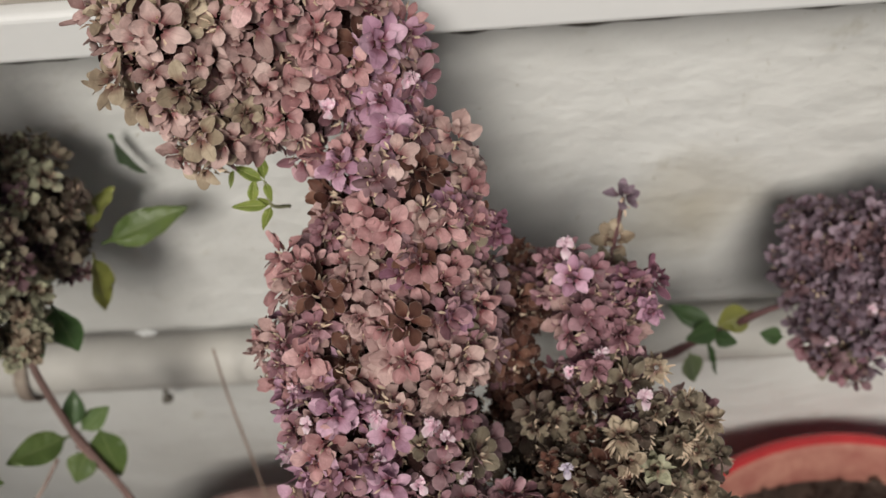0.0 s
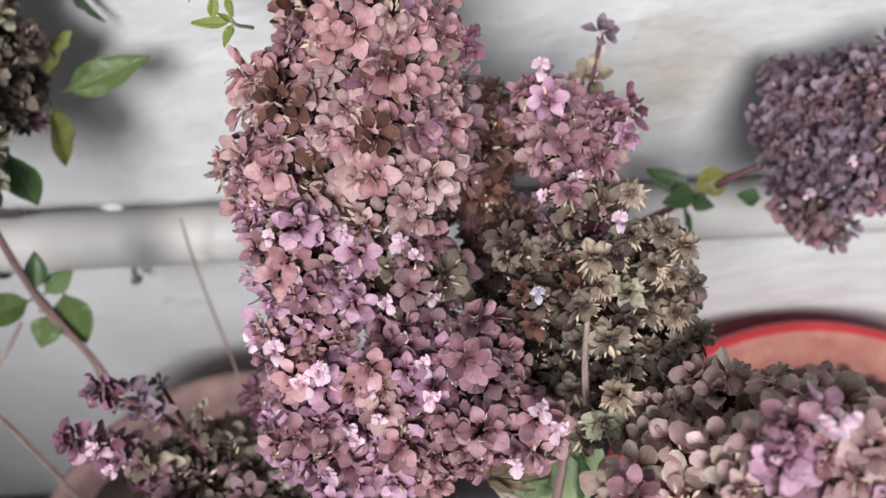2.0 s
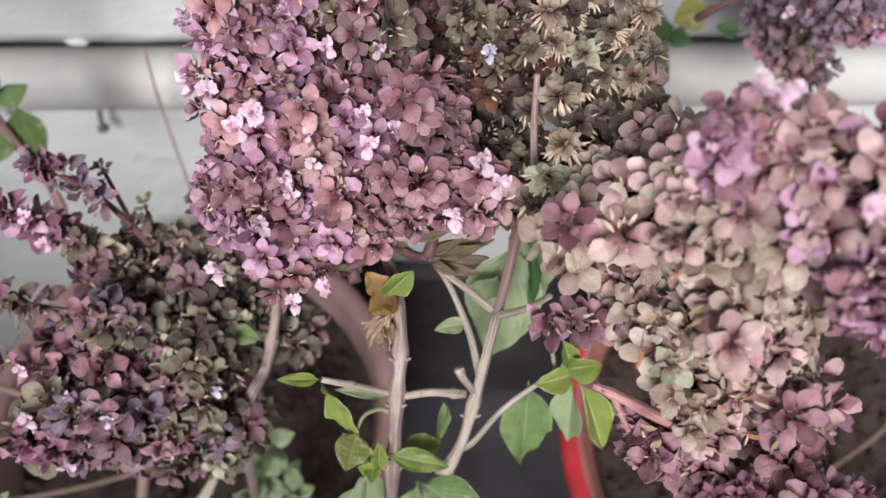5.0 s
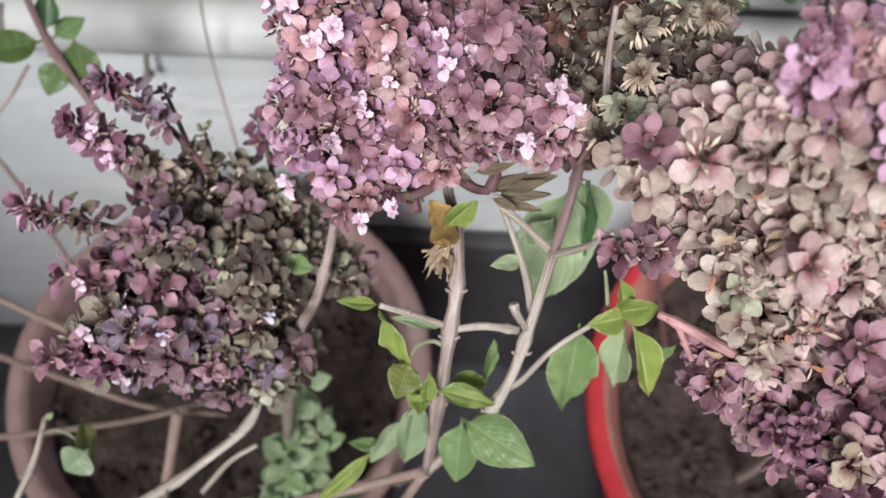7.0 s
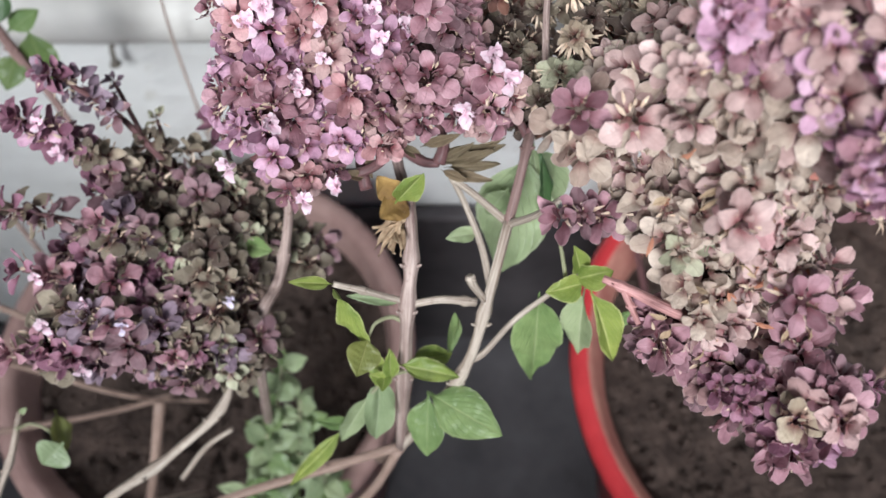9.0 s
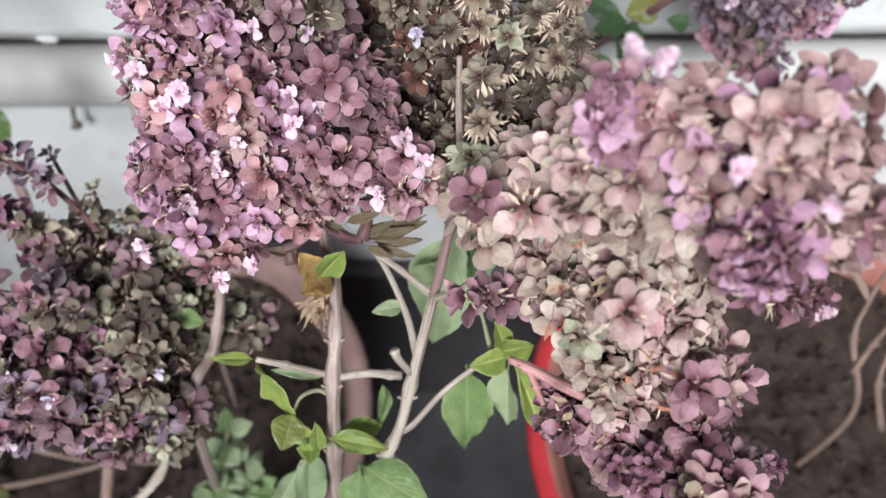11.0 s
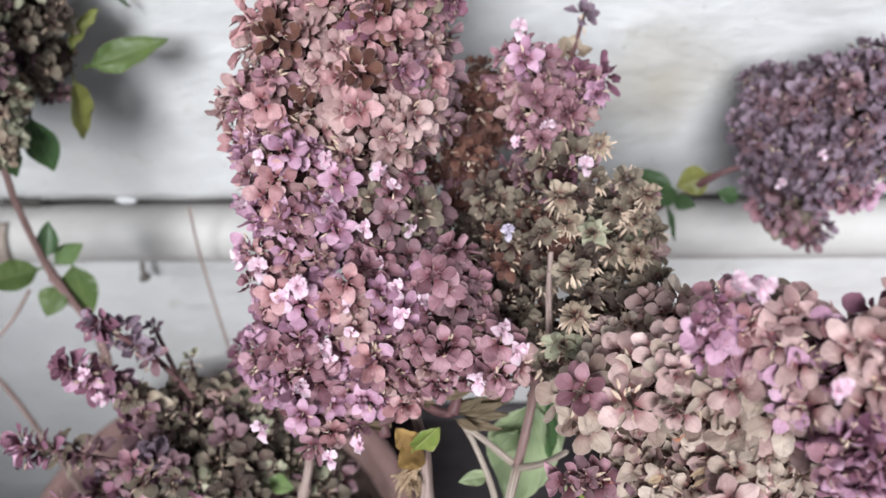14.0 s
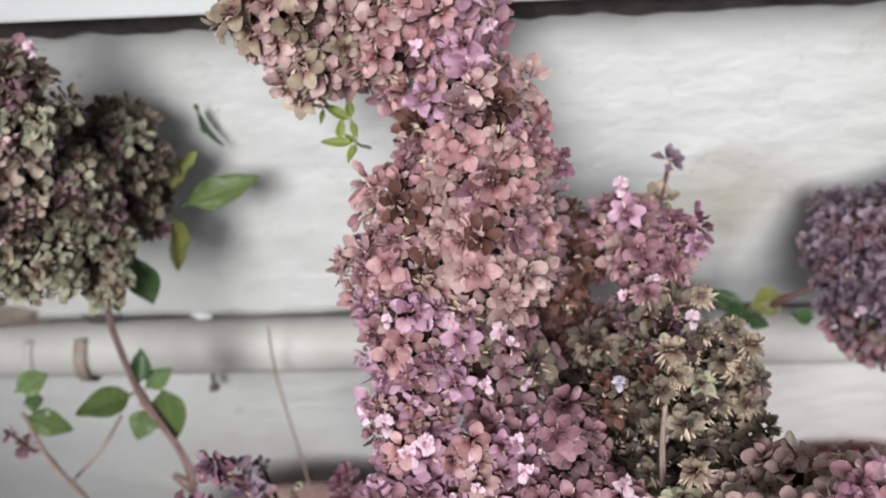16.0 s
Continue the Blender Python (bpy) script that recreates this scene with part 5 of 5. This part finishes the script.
sprig(dark, [(-0.100, 0.130, 0.490), (-0.112, 0.129, 0.500), (-0.121, 0.128, 0.507)], 0.0012, 0.0008, ((0.6, "plum"), (1.0, "purple")), 14, 1.3)
sprig(dark, [(-0.104, 0.108, 0.486), (-0.115, 0.105, 0.490), (-0.125, 0.102, 0.493)], 0.0012, 0.0008, ((0.6, "plum"), (1.0, "plum")), 15, 1.3)
blossoms(dark, [(-0.1113, 0.1685, 0.5392), (-0.1077, 0.1634, 0.5286), (-0.1158, 0.1244, 0.5067), (-0.1101, 0.1070, 0.5046), (-0.0960, 0.0928, 0.4975), (-0.0964, 0.1137, 0.5083)], seed=6, size=0.85)
blossoms(dark, [(-0.0498, 0.1217, 0.4929), (-0.0833, 0.1072, 0.5027)], LILACS, 7, 0.85)
rosettes(dark, [((-0.0668, 0.1372, 0.4993), "sage", 1.0), ((-0.0949, 0.1428, 0.5151), "plum", 1.2), ((-0.0579, 0.1468, 0.4994), "moss", 1.2), ((-0.0790, 0.1376, 0.5095), "moss", 1.2), ((-0.1010, 0.1680, 0.5206), "moss", 1.1)], 7)
leaf(dark, (-0.0486, 0.1493, 0.4867), (-0.0359, 0.1442, 0.4893), 0.008, LEAF, (0.1, -0.5, 0.8), 0.35, 0.1)

# ---- the basil by the wall beyond the red pot ----
far = thing("basil_plant", (0.17, 0.24, 0.19), "basil with a dark plum-grey flower head close to the wall", "plant", "basil plants")
stem(far, [(0.17, 0.24, 0.175), (0.130, 0.29, 0.32), (0.1053, 0.3148, 0.4269), (0.1249, 0.3192, 0.4461), (0.1470, 0.3173, 0.4698), (0.1654, 0.3162, 0.4884), (0.205, 0.320, 0.50)], 0.0026, 0.0016, STEM_RED, (0.5, 0.75))
flower_head(far, [
    (0.189, 0.341, 0.507, 0.023, "slate"), (0.204, 0.330, 0.521, 0.022, "slate"), (0.223, 0.316, 0.520, 0.030, "slate"), (0.191, 0.316, 0.497, 0.022, "slate"),
    (0.205, 0.306, 0.509, 0.023, "slate"), (0.193, 0.302, 0.475, 0.015, "smoke"), (0.205, 0.296, 0.467, 0.012, "smoke"), (0.230, 0.330, 0.530, 0.023, "slate"), (0.215, 0.294, 0.502, 0.014, "purple")], 71, 0.0100, 1.14, "bud open open heap")
blossoms(far, [(0.1753, 0.2758, 0.5226), (0.1953, 0.2885, 0.5283)], seed=9, size=0.8)
leaf(far, (0.1586, 0.3186, 0.4837), (0.1411, 0.3178, 0.4746), 0.017, LEAF_OLD, (0.0, -0.8, 0.5), 0.2, 0.2)
leaf(far, (0.1430, 0.3181, 0.4691), (0.1180, 0.3302, 0.4770), 0.011, LEAF_DARK, (0.2, -0.7, 0.6), 0.3, -0.3)
leaf(far, (0.1444, 0.3190, 0.4701), (0.1256, 0.3107, 0.4714), 0.012, LEAF_DARK, (0.0, -0.7, 0.7), 0.3, -0.2)
leaf(far, (0.1402, 0.3163, 0.4669), (0.1512, 0.3075, 0.4708), 0.009, LEAF_DARK, (0.2, -0.7, 0.6), 0.3, -0.4)
leaf(far, (0.1381, 0.3172, 0.4632), (0.1426, 0.3060, 0.4425), 0.005, LEAF_DARK, (0.8, -0.5, 0.3), 0.3, 0.2)
leaf(far, (0.1310, 0.3165, 0.4521), (0.1350, 0.3062, 0.4345), 0.013, LEAF_PALE, (0.3, -0.8, 0.4), 0.2, -0.1)
leaf(far, (0.1710, 0.3036, 0.4818), (0.1584, 0.3051, 0.4843), 0.009, LEAF_DARK, (0.0, -0.6, 0.7), 0.3, -0.1)

# ---- the basil by the wall behind the clay pot ----
back = thing("basil_plant", (-0.20, 0.25, 0.19), "basil with a grey-green flower head leaning on the wall", "plant", "basil plants")
stem(back, [(-0.13, 0.27, 0.18), (-0.1833, 0.2661, 0.3771), (-0.1735, 0.2590, 0.3930), (-0.1780, 0.2694, 0.4131), (-0.1940, 0.2851, 0.4485), (-0.1971, 0.2940, 0.4894), (-0.1942, 0.2976, 0.5184), (-0.195, 0.315, 0.585)], 0.0026, 0.0020, STEM_BROWN, (0.35, 0.55))
flower_head(back, [
    (-0.197, 0.305, 0.635, 0.025, "moss"), (-0.212, 0.305, 0.594, 0.032, "moss"), (-0.188, 0.308, 0.589, 0.023, "moss"), (-0.184, 0.345, 0.574, 0.027, "moss"),
    (-0.175, 0.333, 0.548, 0.018, "moss"), (-0.204, 0.284, 0.573, 0.025, "sage"), (-0.187, 0.303, 0.555, 0.020, "sage"), (-0.180, 0.283, 0.544, 0.010, "sage"),
    (-0.223, 0.290, 0.618, 0.038, "pale"), (-0.197, 0.318, 0.650, 0.012, "purple"), (-0.230, 0.277, 0.581, 0.029, "sage")], 83, 0.0104, 1.2, "open heap dry")
leaf(back, (-0.1566, 0.3387, 0.5430), (-0.1158, 0.3589, 0.5431), 0.017, LEAF_DULL, (0.1, -0.5, 0.8), 0.2, 0.15)
leaf(back, (-0.1469, 0.3755, 0.5798), (-0.1407, 0.3739, 0.5500), 0.014, LEAF_DARK, (-0.9, -0.3, 0.3), 0.4, -0.2)
leaf(back, (-0.1590, 0.3324, 0.5453), (-0.1614, 0.3212, 0.5071), 0.013, LEAF_OLD, (0.8, -0.6, 0.2), 0.35, -0.2)
leaf(back, (-0.1616, 0.3416, 0.5485), (-0.1453, 0.3532, 0.5685), 0.013, LEAF_OLD, (-0.8, -0.5, 0.4), 0.4, -0.1)
leaf(back, (-0.1737, 0.3070, 0.5438), (-0.1709, 0.2954, 0.5110), 0.018, LEAF_DARK, (0.1, -0.8, 0.5), 0.2, -0.2)
leaf(back, (-0.1859, 0.2986, 0.5432), (-0.1841, 0.2867, 0.5179), 0.014, LEAF_DARK, (0.1, -0.8, 0.5), 0.2, -0.2)
leaf(back, (-0.1969, 0.2858, 0.4503), (-0.2235, 0.2666, 0.4586), 0.017, LEAF_DULL, (0.0, -0.5, 0.8), 0.3, 0.1)
leaf(back, (-0.1844, 0.2922, 0.4487), (-0.1798, 0.2741, 0.4165), 0.020, LEAF_DULL, (0.2, -0.8, 0.5), 0.25, -0.15)
leaf(back, (-0.1915, 0.2832, 0.4397), (-0.1995, 0.2679, 0.4278), 0.016, LEAF_DULL, (0.0, -0.8, 0.5), 0.25, -0.15)
leaf(back, (-0.1927, 0.2879, 0.4498), (-0.1788, 0.3011, 0.4523), 0.012, LEAF, (0.0, -0.6, 0.7), 0.25, -0.1)
leaf(back, (-0.1937, 0.2861, 0.4555), (-0.1909, 0.3014, 0.4714), 0.012, LEAF_DARK, (0.5, -0.7, 0.4), 0.3, -0.1)
stem(back, [(-0.2052, 0.2765, 0.4420), (-0.2158, 0.2611, 0.4319), (-0.2300, 0.2461, 0.4248)], 0.0012, 0.001, STEM, (), "side_stem")
stem(back, [(-0.2411, 0.2575, 0.4766), (-0.2335, 0.2452, 0.4516), (-0.2240, 0.2393, 0.4181), (-0.2174, 0.2324, 0.3753), (-0.2, 0.2, 0.18)], 0.0014, 0.002, STEM, (0.3,), "side_stem")
leaf(back, (-0.2410, 0.2563, 0.4758), (-0.2181, 0.2553, 0.4616), 0.015, LEAF_DULL, (0.0, -0.6, 0.7), 0.25, -0.1)
leaf(back, (-0.2426, 0.2624, 0.4876), (-0.2289, 0.2746, 0.4871), 0.014, LEAF, (0.0, -0.6, 0.7), 0.25, -0.1)
leaf(back, (-0.2413, 0.2611, 0.4791), (-0.2324, 0.2657, 0.4764), 0.011, LEAF_DARK, (0.0, -0.6, 0.7), 0.25, -0.1)
sprig(back, [(-0.2398, 0.2462, 0.4559), (-0.2425, 0.2465, 0.4642), (-0.2463, 0.2475, 0.4739)], 0.0012, 0.0008, ((0.4, "plum"), (0.9, "purple")), 19, 0.8)
blossoms(back, [(-0.1815, 0.3148, 0.6589)], seed=21, size=0.9)

# green shoot beside the tall flower head
for base, tip, w in (((-0.0472, 0.2764, 0.6362), (-0.061, 0.2748, 0.6379), 0.0058), ((-0.0472, 0.2764, 0.6362), (-0.05, 0.2674, 0.6327), 0.005), ((-0.0537, 0.2761, 0.6374), (-0.0519, 0.2824, 0.6444), 0.0055), ((-0.0486, 0.2816, 0.6427), (-0.0591, 0.2842, 0.6488), 0.006), ((-0.0486, 0.2816, 0.6427), (-0.0459, 0.2751, 0.639), 0.0045), ((-0.0486, 0.2816, 0.6427), (-0.0502, 0.2913, 0.6455), 0.0055), ((-0.0472, 0.2764, 0.6362), (-0.0516, 0.2752, 0.642), 0.003), ((-0.0586, 0.2838, 0.648), (-0.0604, 0.2789, 0.6426), 0.003)):
    leaf(tall, base, tip, 0.72 * w, LEAF_YELLOW, (0.0, -0.6, 0.7), 0.55, 0.15, 0.3)
stem(tall, [(-0.0433, 0.2829, 0.6274), (-0.0472, 0.2764, 0.6362), (-0.0486, 0.2816, 0.6427)], 0.0008, 0.0006, SHOOT, (), "leaf_shoot")
leaf(tall, (0.0068, 0.3334, 0.6600), (0.0082, 0.3252, 0.6427), 0.009, LEAF_DARK, (0.5, -0.6, 0.5), 0.3, -0.1)

# ---- low green seedling and dry twigs in the clay pot ----
low = thing("basil_seedling", (-0.085, 0.105, 0.19), "low pale-green young basil growing in the clay pot", "plant")
rng = random.Random(3)
for k, (top, lean) in enumerate((((-0.0591, 0.1468, 0.3559), 0.9), ((-0.0721, 0.1217, 0.3184), 1.0), ((-0.0552, 0.1403, 0.3206), 0.8), ((-0.0856, 0.0988, 0.2842), 1.0), ((-0.0412, 0.1008, 0.3074), 0.8))):
    t = Vector(top)
    root = Vector((-0.085 + 0.012 * k - 0.02, 0.105, 0.185))
    stem(low, [root, root.lerp(t, 0.5) + Vector((0.004, 0, 0.01)), t], 0.0016, 0.0009, SHOOT, ())
    for i in range(22):
        f = 0.3 + 0.7 * i / 21
        p = root.lerp(t, f)
        a = 2.4 * i + k
        tip = p + Vector((math.cos(a), math.sin(a), rng.uniform(-0.2, 0.5))) * rng.uniform(0.010, 0.019)
        leaf(low, p, tip, rng.uniform(0.008, 0.013), rng.choice((LEAF_PALE, LEAF_PALE, LEAF_PALE, LEAF)), (rng.uniform(-0.3, 0.3), -0.4, 0.9), 0.2, -0.2)

for label, pts, r0, r1 in (
        ("thin bare twig leaning over the clay pot", [(-0.2450, 0.1905, 0.3588), (-0.2151, 0.1835, 0.3379), (-0.1843, 0.1769, 0.3138), (-0.1438, 0.1668, 0.2769)], 0.0022, 0.0016),
        ("thin bare twig lying across the clay pot", [(-0.2443, 0.1143, 0.3304), (-0.2103, 0.1291, 0.3041), (-0.1672, 0.1478, 0.2793), (-0.1175, 0.1734, 0.2599)], 0.002, 0.0015),
        ("thin bare twig lying across the clay pot", [(-0.2389, 0.1610, 0.3424), (-0.2039, 0.1592, 0.3048), (-0.1664, 0.1560, 0.2759), (-0.1261, 0.1625, 0.2478)], 0.002, 0.0012),
        ("upright dry stick in the clay pot", [(-0.1428, 0.1476, 0.2924), (-0.1530, 0.1236, 0.2562), (-0.1674, 0.0984, 0.2125)], 0.0035, 0.003),
        ("slender dry stalk leaning past the wall pipe", [(-0.138, 0.352, 0.422), (-0.1420, 0.3480, 0.3700), (-0.1265, 0.3060, 0.3190), (-0.110, 0.26, 0.27), (-0.10, 0.22, 0.19)], 0.0007, 0.0011)):
    ob = thing("dry_twig", pts[-1], label, "twig", "dry twigs")
    part("stalk", tube_mesh("stalk", pts, r0, r1, TWIG, 7), ob)

young = thing("basil_shoot", (-0.17, 0.06, 0.19), "short pale basil shoot with one folded leaf", "plant")
stem(young, [(-0.215, 0.09, 0.185), (-0.2037, 0.0602, 0.3313), (-0.1841, 0.0748, 0.3693), (-0.1667, 0.0891, 0.3980), (-0.1609, 0.1047, 0.4110)], 0.0022, 0.0014, STEM_PALE, (0.7,))
stem(young, [(-0.1619, 0.0977, 0.4095), (-0.156, 0.1007, 0.4073), (-0.1477, 0.0975, 0.4059), (-0.1421, 0.0899, 0.4047)], 0.0008, 0.0006, SHOOT, (), "leaf_shoot")
leaf(young, (-0.1478, 0.1075, 0.4054), (-0.1406, 0.0864, 0.4008), 0.012, LEAF_OLD, (0.8, -0.4, 0.3), 0.5, -0.2)
leaf(young, (-0.1402, 0.0928, 0.4068), (-0.1487, 0.0819, 0.4057), 0.017, LEAF_PALE, (0.3, -0.5, 0.7), 0.3, -0.3)
leaf(young, (-0.1609, 0.1040, 0.4108), (-0.1559, 0.1062, 0.4147), 0.003, LEAF_PALE, (0.0, -0.5, 0.7), 0.5, 0.1)

rtwig = thing("dry_plant", (0.30, 0.20, 0.19), "dead grey branching stem standing in the red pot", "plant")
A = (0.2881, 0.1799, 0.2950)
for pts in ([(A[0], A[1], 0.18), A, (0.2669, 0.1959, 0.3622), (0.2586, 0.1963, 0.4069), (0.2571, 0.1981, 0.4319)], [(0.2738, 0.1868, 0.3378), (0.2753, 0.1917, 0.3643), (0.2757, 0.1927, 0.3892)], [(0.2586, 0.1963, 0.4069), (0.2481, 0.2053, 0.4188), (0.2398, 0.2087, 0.4291)], [(0.3009, 0.1691, 0.2970), (0.2890, 0.1828, 0.3315), (0.2866, 0.1914, 0.3578)]):
    stem(rtwig, pts, 0.0022, 0.0012, TWIG, (0.5,))
